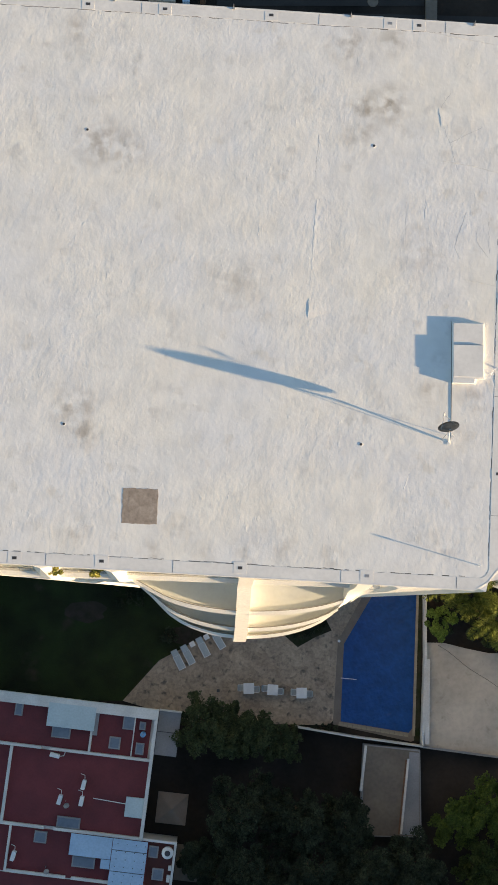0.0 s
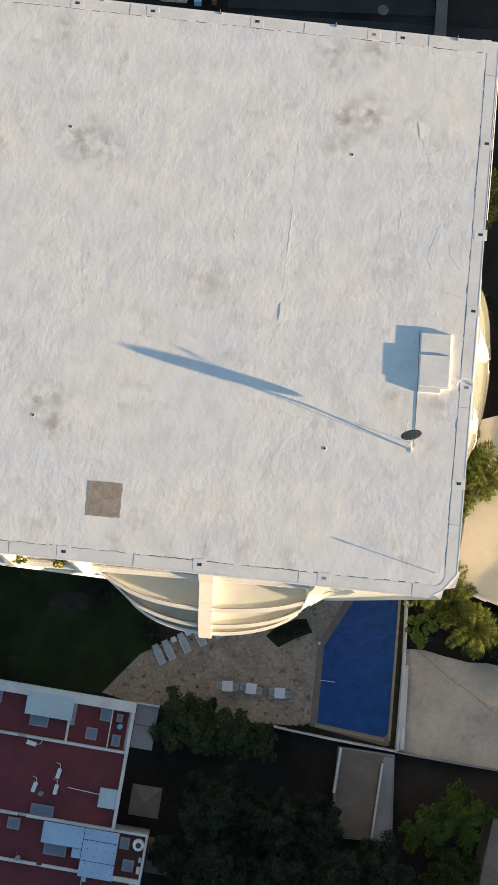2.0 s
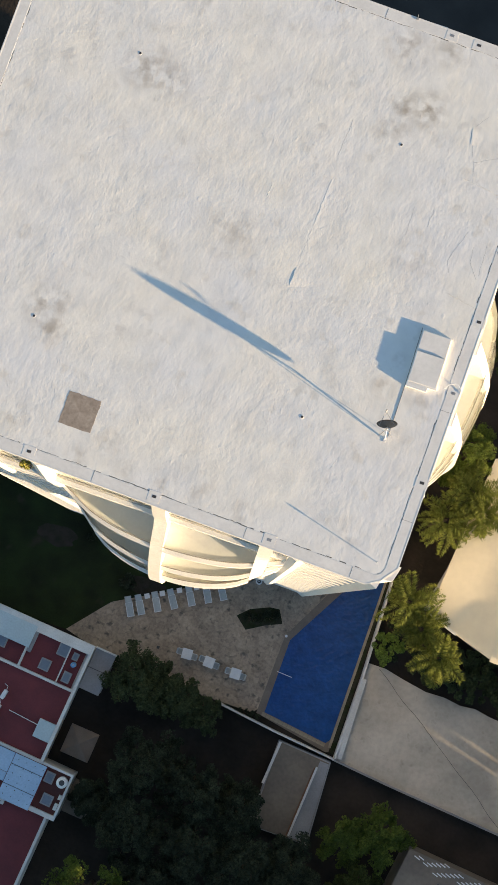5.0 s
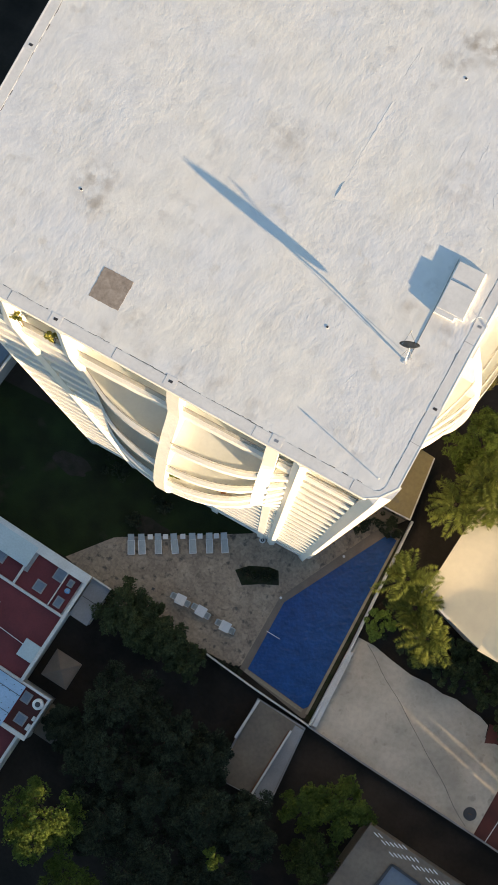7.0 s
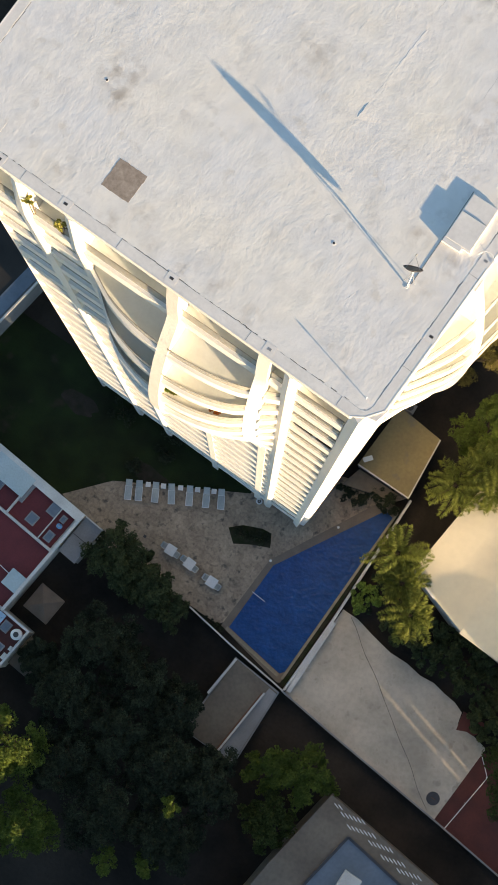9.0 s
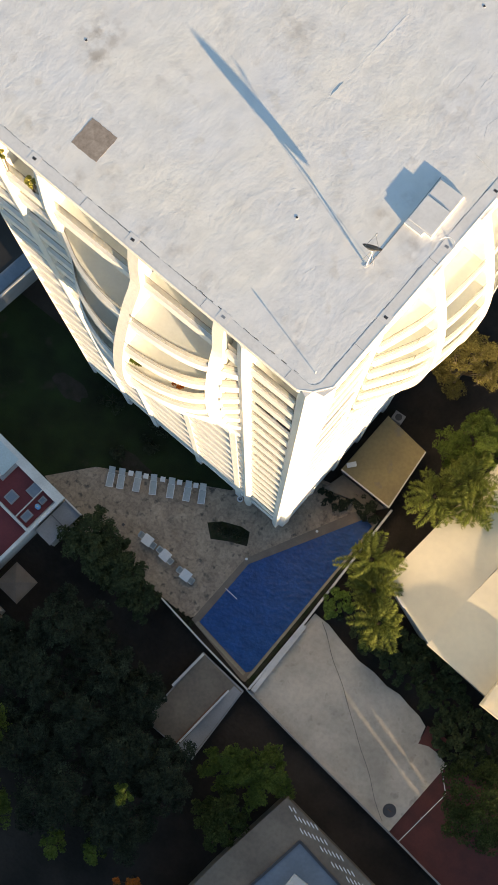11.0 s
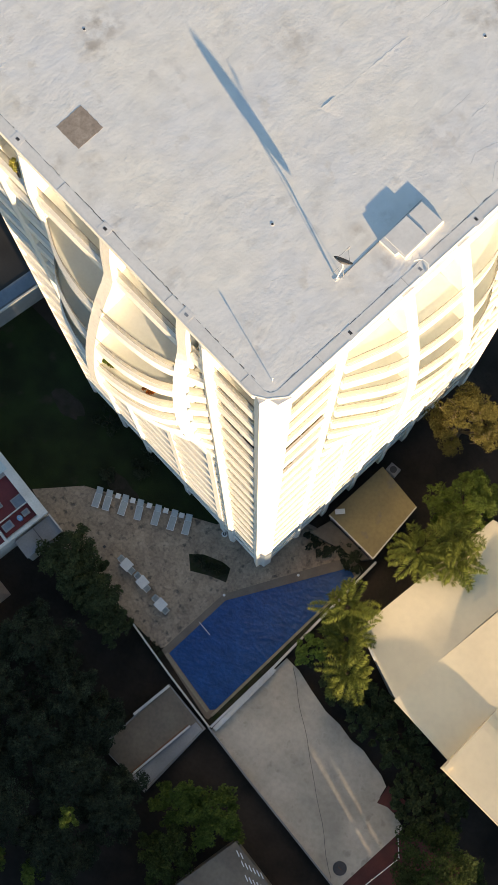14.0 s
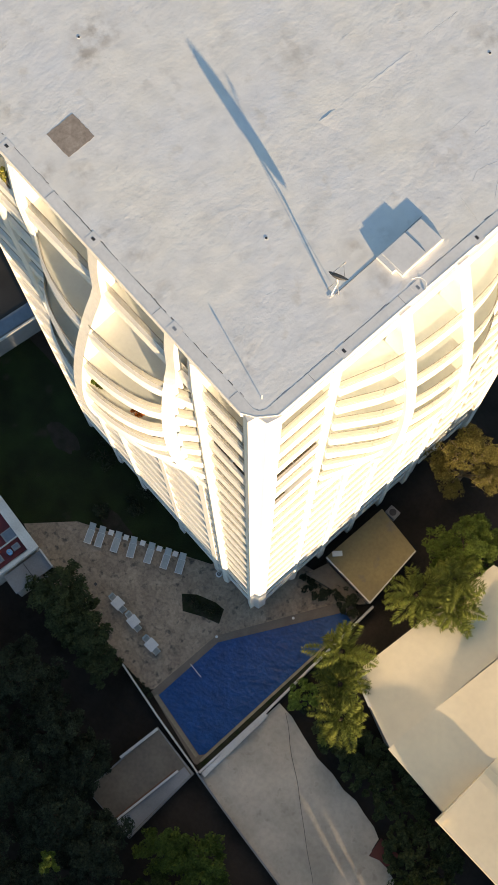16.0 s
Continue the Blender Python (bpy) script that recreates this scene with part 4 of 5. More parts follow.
for u, v, w, d in ((-8.05, -2.95, 1.65, 1.1), (-2.2, -1.45, 1.1, 1.25), (-3.25, -3.35, 1.0, 1.05), (-6.35, -10.6, 2.05, 0.95), (-4.6, -13.75, 2.0, 1.0), (1.95, -14.05, 1.0, 1.0), (1.35, -12.2, 0.85, 1.0),
                   (-12.0, -1.4, 0.7, 1.2), (-1.0, -3.6, 0.75, 1.0), (-8.6, -12.1, 1.1, 1.0), (-1.0, -1.6, 0.55, 0.7)):
    sky_l = hbox("skylight", u - w / 2, u + w / 2, v - d / 2, v + d / 2, ROOF - 0.02, ROOF + 0.22, M_grey, bevel=0.02)
    hbox("pane", u - w / 2 + 0.12, u + w / 2 - 0.12, v - d / 2 + 0.12, v + d / 2 - 0.12, ROOF + 0.22, ROOF + 0.25, M_bluelight, sky_l)
hbox("skylight", -1.6, -0.03, -9.5, -7.8, ROOF - 0.02, ROOF + 0.3, M_canopy, None, "pale flat skylight", 0.03)
hbox("canopy", -9.4, -5.2, -2.55, -0.5, 4.1, 4.17, M_canopy, None, "pale cyan sheet canopy")
hbox("canopy", -5.95, -2.3, -13.25, -11.42, 4.05, 4.12, M_sheet, None, "pale blue sheet canopy")
dotty = hbox("canopy", -2.25, 0.8, -15.55, -11.42, 4.05, 4.13, M_sheet, None, "pale blue corrugated sheets with fixings")
for i in range(4):
    for j in range(6):
        hbox("fixing", -1.9 + i * 0.8 + 0.07 * (j % 2), -1.83 + i * 0.8 + 0.07 * (j % 2), -15.1 + j * 0.65, -15.03 + j * 0.65, 4.13, 4.15, M_dark, dotty)
for v in (-14.2, -12.4):
    hbox("seam", -2.25, 0.8, v, v + 0.05, 4.13, 4.145, M_dark, dotty)
hbox("canopy", -3.1, -2.3, -14.1, -13.3, 4.0, 4.07, M_sheet, None, "small pale blue sheet")
# lower terrace beyond the row, with a thin pale edge
hbox("body", -24.0, 2.3, -26.0, -15.5, 0.0, ROOF - 0.6, M_wallw)
hbox("roof", -24.0, 2.36, -26.0, -15.52, ROOF - 0.6, ROOF - 0.5, M_red)
hbox("parapet", 2.36, 2.62, -26.0, -15.52, 0.0, ROOF - 0.28, M_wallw, bevel=0.02)
hbox("pipe", -1.92, -1.85, -18.2, -15.6, ROOF - 0.5, ROOF - 0.43, M_plast)
hbox("pipe_box", -1.8, -1.5, -16.1, -15.56, ROOF - 0.5, ROOF - 0.2, M_wallw, bevel=0.02)
hbox("block", 2.75, 3.05, -14.6, -14.0, ROOF - 0.05, ROOF + 0.3, M_wallw, bevel=0.02)
hbox("block", 2.8, 3.05, -13.6, -13.2, ROOF - 0.05, ROOF + 0.35, M_wallw, bevel=0.02)
hbox("gutter_step", -5.3, -4.9, -2.9, -0.95, ROOF, 4.0, M_grey)

for u, v, a in ((-8.3, -5.0, -8), (-5.45, -7.2, 82), (-5.45, -8.6, 85), (-7.35, -8.7, 80), (-10.7, -13.9, 80)):
    ac = thing("rooftop_condenser", "white rooftop air conditioner condenser with pipes", "air conditioner", HM @ pose(u, v, ROOF, 0, 0, a), "rooftop condensers")
    part("case", boxed(-0.42, 0.42, -0.17, 0.17, 0.08, 0.68, bevel=0.03), M_plast, ac)
    part("stand", boxed(-0.35, 0.35, -0.2, 0.2, -0.02, 0.08), M_dark, ac)
    part("pipe", tube(tube(bmesh.new(), (0.4, 0, 0.3), (0.75, 0.12, 0.05), 0.025), (0.75, 0.12, 0.05), (0.8, 0.5, 0.03), 0.025), M_plast, ac)
for u, v, r in ((-6.85, -8.75, 0.42), (-7.8, -14.5, 0.4)):
    sd = thing("rooftop_dish", "small grey satellite dish on the red roof", "satellite dish", HM @ pose(u, v, ROOF))
    bm = bmesh.new()
    bmesh.ops.create_uvsphere(bm, u_segments=20, v_segments=10, radius=1.0)
    bmesh.ops.delete(bm, geom=[q for q in bm.verts if q.co.z > -0.86], context="VERTS")
    bmesh.ops.transform(bm, matrix=pose(0, 0, 1.0, -35, 0, 20) @ Matrix.Diagonal((r / 0.5, r / 0.5, 0.8, 1)), verts=bm.verts[:])
    bmesh.ops.solidify(bm, geom=bm.faces[:], thickness=0.02)
    part("reflector", bm, M_grey, sd, "", True)
    part("mast", tube(bmesh.new(), (0, 0, -0.02), (0, -0.05, 0.4), 0.03), M_metal, sd)
tank = thing("water_tank", "round white roof water tank with a dark lid", "water tank", HM @ pose(2.58, -12.1, ROOF - 0.024))
bm = bmesh.new()
tube(bm, (0, 0, 0), (0, 0, 0.75), 0.5, 0.5, 28)
bmesh.ops.bevel(bm, geom=[e for e in bm.edges if abs(e.verts[0].co.z - e.verts[1].co.z) < 0.01 and e.verts[0].co.z > 0.5], offset=0.1, segments=3, affect="EDGES")
part("body", bm, M_plast, tank, "", True)
part("lid", tube(bmesh.new(), (0, 0, 0.75), (0, 0, 0.80), 0.25, 0.22, 22), M_dark, tank)
blue = thing("gas_cylinder", "small light blue tank on the roof", "tank", HM @ pose(-0.85, -2.3, ROOF))
bm = bmesh.new()
tube(bm, (0, 0, 0), (0, 0, 0.7), 0.24, 0.24, 20)
part("body", bm, M_bluetank, blue, "", True)
part("valve", tube(bmesh.new(), (0, 0, 0.7), (0, 0, 0.8), 0.07), M_metal, blue)
pipe_run = thing("roof_pipe", "thin white pipe lying on the red roof", "pipe", HM)
part("run", tube(bmesh.new(), (-4.5, -8.3, ROOF + 0.05), (-1.6, -8.45, ROOF + 0.05), 0.035), M_plast, pipe_run)

annex = thing("side_shed", "low grey shed roof against the house wall", "shed", HM)
part("body", boxed(0.3, 2.15, -3.95, -0.25, 0, 2.7), M_wallw, annex)
part("roof", boxed(0.29, 2.25, -4.05, -0.15, 2.7, 2.82, bevel=0.02), M_grey, annex)
part("trim", boxed(0.29, 2.3, -0.15, -0.02, 2.7, 3.3), M_wallw, annex)
part("seam", boxed(0.3, 2.2, -2.02, -1.96, 2.82, 2.85), M_dark, annex)
yard = thing("yard_lean_to", "grey lean-to roof beside the lower house", "shed", HM)
part("roof", boxed(3.35, 5.75, -14.7, -11.6, 1.9, 2.0), M_slate, yard)
part("post", boxed(5.6, 5.7, -14.65, -14.55, 0, 1.9), M_grey, yard)

parasol = thing("garden_parasol", "square tan canvas garden parasol", "parasol", pose(-15.95, -19.75, 0, 0, 0, -5))
bm = bmesh.new()
tip = bm.verts.new((0, 0, 3.0))
rim = [bm.verts.new(p) for p in ((-1.35, -1.35, 2.35), (1.35, -1.35, 2.35), (1.35, 1.35, 2.35), (-1.35, 1.35, 2.35))]
skirt = [bm.verts.new((v.co.x, v.co.y, 2.18)) for v in rim]
for i in range(4):
    bm.faces.new((rim[i], rim[(i + 1) % 4], tip))
    bm.faces.new((skirt[i], skirt[(i + 1) % 4], rim[(i + 1) % 4], rim[i]))
bmesh.ops.solidify(bm, geom=bm.faces[:], thickness=0.02)
part("canopy", bm, M_canvas, parasol)
part("pole", tube(bmesh.new(), (0, 0, 0.05), (0, 0, 2.95), 0.03), M_dark, parasol)
part("base", boxed(-0.35, 0.35, -0.35, 0.35, -0.06, 0.06, bevel=0.02), M_conc, parasol)
for a in range(4):
    q = math.pi / 4 + a * math.pi / 2
    part("rib", tube(bmesh.new(), (0, 0, 2.93), (1.85 * math.cos(q), 1.85 * math.sin(q), 2.33), 0.012), M_dark, parasol)

# ---- small yard building by the south wall ----
shed = thing("yard_store", "flat grey store with white parapet and rusty stained edge", "outbuilding")
part("body", prismed([(1.2, -13.9), (6.3, -14.3), (6.5, -22.0), (0.9, -22.0)], 0, 1.2), M_grey, shed)
part("roof", prismed([(1.35, -14.0), (6.2, -14.45), (6.35, -21.9), (1.05, -21.9)], 1.2, 1.28), M_slate, shed)
part("bay", prismed([(5.32, -14.5), (6.18, -14.55), (6.3, -21.8), (4.75, -21.8)], 1.28, 1.30), M_grey, shed, "bare grey strip of roof")
part("parapet", wall_line(bmesh.new(), [(1.35, -14.0), (0.95, -18.0)], 0.22, 1.2, 1.55), M_wallw, shed)
part("parapet", wall_line(bmesh.new(), [(5.2, -15.1), (4.6, -21.7)], 0.17, 1.25, 1.6), M_wallw, shed)
part("rust_streak", wall_line(bmesh.new(), [(5.03, -15.2), (4.42, -21.7)], 0.15, 1.28, 1.30), M_rust, shed)

# ---- the house with vaulted roofs ----
vault = thing("vault_roof_house", "large cream house with shallow vaulted roofs stepping upwards", "house")
part("wall", prismed([(10.3, 1.7), (16.0, -0.4), (29.0, -1.2), (29.0, 23.5), (13.2, 14.6)], 0, 8.05), M_wallw, vault)


def extruded(profile, x0, x1, low, along_x=True):
    """A profile of (offset, height) pairs drawn out along x, or along y, down to a level."""
    bm = bmesh.new()
    ends = []
    for a in (x0, x1):
        pts = [(o, z) for o, z in profile] + [(profile[-1][0], low), (profile[0][0], low)]
        ends.append([bm.verts.new((a, o, z) if along_x else (o, a, z)) for o, z in pts])
    k = len(ends[0])
    for i in range(k):
        bm.faces.new((ends[0][i], ends[1][i], ends[1][(i + 1) % k], ends[0][(i + 1) % k]))
    bm.faces.new(ends[0])
    bm.faces.new(ends[1][::-1])
    bmesh.ops.recalc_face_normals(bm, faces=bm.faces[:])
    return bm


# the first sheet sags away from the second; the third ends in a rounded shoulder with a front fin
bm = bmesh.new()
grid = []
for i in range(15):
    row = []
    for j in range(13):
        s, v = i / 14, j / 12
        y = 1.05 - 2.05 * s + (16.0 + 2.0 * s - (1.05 - 2.05 * s)) * v
        x = 9.75 + 0.2 * v * 8 + (16.0 + 1.6 * v - 9.75 - 0.2 * v * 8) * s
        row.append(bm.verts.new((x, y, 8.2 + 0.22 * max(0.0, (s - 0.45) / 0.55) ** 1.7)))
    grid.append(row)
for i in range(14):
    for j in range(12):
        bm.faces.new((grid[i][j], grid[i + 1][j], grid[i + 1][j + 1], grid[i][j + 1]))
r = bmesh.ops.extrude_face_region(bm, geom=bm.faces[:])
bmesh.ops.translate(bm, vec=(0, 0, -0.14), verts=[v for v in r["geom"] if isinstance(v, bmesh.types.BMVert)])
bmesh.ops.recalc_face_normals(bm, faces=bm.faces[:])
part("roof", bm, M_cream, vault)
bm = bmesh.new()
rows = []
for j in range(15):
    y = -1.2 + 25.2 * j / 14
    z = 8.42 + 0.36 * max(0.0, min(1.0, (y - 5.0) / 8.0)) ** 1.3
    rows.append([bm.verts.new(p) for p in ((16.02 + 0.1 * max(0.0, y), y, 8.2), (16.02 + 0.1 * max(0.0, y), y, z), (22.58, y - 0.3, z), (22.58, y - 0.3, 8.2))])
for a, b in zip(rows, rows[1:]):
    for q in range(4):
        bm.faces.new((a[q], a[(q + 1) % 4], b[(q + 1) % 4], b[q]))
bm.faces.new(rows[0])
bm.faces.new(rows[-1][::-1])
bmesh.ops.recalc_face_normals(bm, faces=bm.faces[:])
part("roof", bm, M_cream, vault)
part("roof", extruded([(-2.4, 9.5), (-0.67, 9.42), (1.05, 9.27), (2.4, 9.1), (3.06, 8.95), (3.5, 8.72), (3.75, 8.55), (4.6, 8.44)], 22.6, 29.5, 8.2), M_cream, vault)
part("roof", boxed(22.6, 29.5, 4.62, 24.0, 7.9, 8.43), M_cream, vault)
part("fin", boxed(22.62, 23.0, -2.35, -1.75, 9.4, 9.95), M_cream, vault)
part("parapet", wall_line(bmesh.new(), [(9.85, 1.12), (12.6, 0.1)], 0.22, 8.2, 8.3), M_wallw, vault)

# ---- grey house with slatted court ----
grey = thing("grey_house", "modern warm grey house with a glazed roof light and slats", "house")
part("body", prismed([(15.0, -19.0), (30.0, -20.6), (30.0, -45.0), (11.5, -45.0), (13.6, -27.3)], 0, 3.9), M_slate, grey)
part("roof_light", prismed([(18.3, -21.3), (26.0, -22.4), (27, -33), (16.2, -33)], 3.9, 3.98), M_bluelight, grey)
part("rim", wall_line(bmesh.new(), [(16.1, -33.0), (18.2, -21.2), (26.0, -22.3)], 0.22, 3.9, 4.1), M_dark, grey)
part("plinth", boxed(19.5, 21.2, -28.5, -23.6, 3.98, 4.6, bevel=0.05), M_wallw, grey)
part("plinth", boxed(21.7, 23.3, -28.5, -24.6, 3.98, 4.5, bevel=0.05), M_wallw, grey)
for gx, gy, count in ((15.6, -19.45, 2), (16.48, -19.76, 6), (17.55, -20.35, 7), (19.84, -20.42, 6), (21.41, -20.84, 6), (23.2, -21.0, 6), (25.0, -21.25, 6)):
    for i in range(count):
        part("slat", boxed(-0.28, 0.28, -0.045, 0.045, 3.88, 3.96, m=pose(gx + 0.37 * i + 0.25, gy + 0.10 * i - 0.1, 0, 0, 0, -20)), M_plast, grey)

# ---- backs of far plots ----
left_house = thing("low_neighbour_house", "low grey-roofed house beyond the lawn", "house")
part("body", prismed([(-35.1, -6), (-33.1, 8), (-48, 14), (-48, -6)], 0, 3.6), M_grey, left_house)
part("roof", prismed([(-35.3, -5.8), (-33.4, 7.8), (-47.5, 13.6), (-47.5, -5.8)], 3.6, 3.75), M_asphalt, left_house)
part("sheeting", prismed([(-35.2, -5.6), (-33.35, 7.6), (-34.7, 7.8), (-36.6, -5.4)], 3.75, 3.79), M_bluelight, left_house, "blue-grey roof sheeting")
part("parapet", wall_line(bmesh.new(), [(-35.0, -6), (-33.0, 8)], 0.16, 3.6, 3.95), M_wallw, left_house)
sheet("road", [(-60, 50), (60, 51), (60, 56.4), (-60, 55.4)], -0.3, -0.02, M_asphalt, "dark shaded asphalt street behind the tower", "road")
sheet("back_court", [(-14.0, 56.2), (6.3, 56.9), (6.3, 58.9), (1.0, 62.0), (-14.0, 61.2)], -0.3, 0.0, M_asphalt, "dark blue-grey court floor behind the tower", "court")
wall("wall_back", [(6.95, 40), (6.95, 59.4), (1.2, 62.6)], 1.1, -0.3, 0.35, M_slate, "broad low concrete wall behind the tower")
blob = thing("round_grate", "pale round grate in the back court floor", "grate", pose(1.25, 57.15, 0.0))
part("plate", tube(bmesh.new(), (0, 0, -0.02), (0, 0, 0.05), 0.55, 0.5, 18), M_slate, blob)
terrace = thing("back_annex", "pale annex with a doorway behind the tower", "annex", pose(-18.2, 57.5, 0))
part("slab", boxed(-2.4, 0.2, -1.2, 3.0, 0.0, 0.5, bevel=0.03), M_conc, terrace)
part("post", boxed(0.9, 1.6, -1.4, 2.5, 0.0, 0.9, bevel=0.03), M_sheet, terrace)
part("post", boxed(2.6, 3.1, -1.2, 2.5, 0.0, 0.9, bevel=0.03), M_rust, terrace)

hose = thing("garden_hose", "thin dark hose lying across the court", "hose")
bm = bmesh.new()
run = [(8.0 + 0.76 * i + 0.07 * math.sin(i * 1.3), -4.95 - 0.50 * i - 0.0013 * i * i + 0.06 * math.sin(i * 0.9 + 1)) for i in range(21)]
for (x0, y0), (x1, y1) in zip(run, run[1:]):
    tube(bm, (x0, y0, 0.42), (x1, y1, 0.42), 0.02, None, 6)
part("run", bm, M_dark, hose)
sheet("yard_red_patch", [(21.3, -6.2), (24.2, -6.0), (23.2, -7.6), (22.5, -7.6), (21.6, -8.0)], 0.2, 0.415, M_redyard, "dull red floor patch by the hedge", "yard")
sheet("planting_strip", [(5.92, -13.6), (6.4, -13.7), (6.56, 6.0), (6.38, 6.0)], -0.2, 0.06, M_soil, "narrow dark planting strip along the wall", "planting bed")
tagged(part("wall_cap", boxed(6.72, 7.15, -13.8, -6.2, 0.38, 1.1, bevel=0.02), M_wallw), "broad white wall ledge beside the court", "wall", kind="structure")


# ---- terrace furniture ----
def lounger(m):
    t = thing("sun_lounger", "pale sling sun lounger with a raised back", "sun lounger", m, "terrace sun loungers")
    bm = bmesh.new()
    for x in (-0.31, 0.31):
        box(bm, x - 0.025, x + 0.025, -0.95, 0.35, 0.30, 0.35)
    box(bm, -0.33, 0.33, -0.97, -0.92, 0.30, 0.35)
    box(bm, -0.33, 0.33, 0.33, 0.38, 0.30, 0.35)
    part("frame", bm, M_plast, t)
    part("sling", boxed(-0.285, 0.285, -0.92, 0.33, 0.325, 0.345), M_sling, t)
    part("backrest", boxed(-0.3, 0.3, 0, 0.68, -0.02, 0.02, m=pose(0, 0.36, 0.34, 32, 0, 0), bevel=0.01), M_sling, t)
    for x in (-0.29, 0.29):
        for y in (-0.85, 0.3):
            part("leg", boxed(x - 0.025, x + 0.025, y - 0.025, y + 0.025, 0.0, 0.31), M_plast, t)
    return t


ends = (Vector((-15.85, -6.75, 0.02)), Vector((-8.15, -2.62, 0.02)))
first_l = None
for s, turn in ((0.0, 28), (0.113, 30), (0.29, 29), (0.464, 33), (0.658, 30), (0.839, 29), (1.0, 31)):
    p = ends[0].lerp(ends[1], s)
    m = pose(p.x, p.y, p.z, 0, 0, turn)
    if first_l is None:
        first_l = lounger(m)
    else:
        copy_thing(first_l, m)
first_s = None
for s in (0.21, 0.375, 0.56, 0.744, 0.92):
    p = ends[0].lerp(ends[1], s) + Vector((-0.35, 0.55, 0))
    m = pose(p.x, p.y, 0.02, 0, 0, 29)
    if first_s is None:
        first_s = thing("side_table", "small white plastic side table beside a lounger", "side table", m, "lounger side tables")
        part("tabletop", boxed(-0.24, 0.24, -0.24, 0.24, 0.38, 0.42, bevel=0.015), M_plast, first_s)
        for x in (-0.19, 0.19):
            for y in (-0.19, 0.19):
                part("leg", boxed(x - 0.02, x + 0.02, y - 0.02, y + 0.02, 0, 0.38), M_plast, first_s)
    else:
        copy_thing(first_s, m)

first_t = first_c = None
for cx, cy, a in ((-9.33, -9.2, 2), (-7.15, -9.27, -3), (-4.5, -9.5, 1)):
    m = pose(cx, cy, 0.02, 0, 0, a)
    if first_t is None:
        first_t = thing("dining_table", "square white garden table on the terrace", "table", m, "terrace tables")
        part("tabletop", boxed(-0.48, 0.48, -0.48, 0.48, 0.70, 0.74, bevel=0.015), M_plast, first_t)
        for x in (-0.4, 0.4):
            for y in (-0.4, 0.4):
                part("leg", boxed(x - 0.025, x + 0.025, y - 0.025, y + 0.025, 0, 0.70), M_plast, first_t)
    else:
        copy_thing(first_t, m)
    for dx, dy, r in ((-0.66, 0.06, 90), (0.66, -0.08, -90)):
        mm = m @ pose(dx, dy, 0, 0, 0, r)
        if first_c is None:
            first_c = thing("garden_chair", "pale garden armchair with woven seat", "chair", mm, "terrace chairs")
            part("seat", boxed(-0.25, 0.25, -0.25, 0.22, 0.42, 0.46, bevel=0.01), M_sling, first_c)
            part("backrest", boxed(-0.26, 0.26, -0.02, 0.02, 0, 0.45, m=pose(0, 0.24, 0.46, -14, 0, 0), bevel=0.008), M_sling, first_c)
            for x in (-0.28, 0.28):
                part("armrest", boxed(x - 0.025, x + 0.025, -0.25, 0.26, 0.62, 0.65), M_plast, first_c)
                for y in (-0.23, 0.23):
                    part("leg", boxed(x - 0.02, x + 0.02, y - 0.02, y + 0.02, 0, 0.62), M_plast, first_c)
        else:
            copy_thing(first_c, mm)
ring = thing("ground_light", "round white uplight with a dark lens", "light", pose(-5.1, -0.75, 0.02))
part("ring", tube(bmesh.new(), (0, 0, 0), (0, 0, 0.12), 0.3, 0.26, 24), M_plast, ring)
part("lens", tube(bmesh.new(), (0, 0, 0.12), (0, 0, 0.135), 0.17, 0.17, 20), M_dark, ring)
part("cap", tube(bmesh.new(), (0, 0, 0.135), (0, 0, 0.17), 0.06, 0.06, 14), M_plast, ring)
drain = thing("floor_drain", "small dark drain cover in the paving", "drain", pose(-12.1, -9.5, 0.02))
part("grate", boxed(-0.13, 0.13, -0.13, 0.13, -0.01, 0.012), M_dark, drain)
manhole = thing("round_tank_cover", "round dark rusty cover on the court", "manhole cover", pose(23.2, -14.3, 0.4))
part("cover", tube(bmesh.new(), (0, 0, 0), (0, 0, 0.06), 0.62, 0.6, 30), M_dark, manhole)
part("grip", boxed(-0.2, 0.2, -0.03, 0.03, 0.06, 0.1), M_rust, manhole)
fence = thing("yard_rail", "thin white rail across the red yard", "rail")
part("rail", tube(tube(bmesh.new(), (25.4, -16.0, 0.9), (26.2, -10.0, 0.9), 0.04), (26.2, -10.0, 0.9), (24.7, -8.6, 0.9), 0.04), M_plast, fence)
for x, y in ((25.4, -16.0), (25.8, -13.0), (26.2, -10.0)):
    part("post", tube(bmesh.new(), (x, y, 0.25), (x, y, 0.9), 0.035), M_plast, fence)


# ---- trees ----
def leaves(cloud, size, spread, seed, flat=0.5):
    """Folded leaves as islands: two triangles on a shared midrib."""
    rng = np.random.default_rng(seed)
    k = len(cloud)
    d = rng.normal(size=(k, 3))
    d[:, 2] *= flat
    d /= np.linalg.norm(d, axis=1)[:, None]
    up = rng.normal(size=(k, 3)) * 0.8 + (0, 0, 1)
    side = np.cross(d, up)
    side /= np.linalg.norm(side, axis=1)[:, None]
    s = size * rng.uniform(1 - spread, 1 + spread, (k, 1))
    nrm = np.cross(side, d)
    v = np.empty((k, 4, 3))
    v[:, 0] = cloud - d * s * 0.5
    v[:, 1] = cloud + side * s * 0.34 + nrm * s * 0.12
    v[:, 2] = cloud + d * s * 0.5
    v[:, 3] = cloud - side * s * 0.34 + nrm * s * 0.12
    idx = np.arange(k)[:, None] * 4
    return v.reshape(-1, 3), np.vstack([idx + (0, 1, 2), idx + (0, 2, 3)])


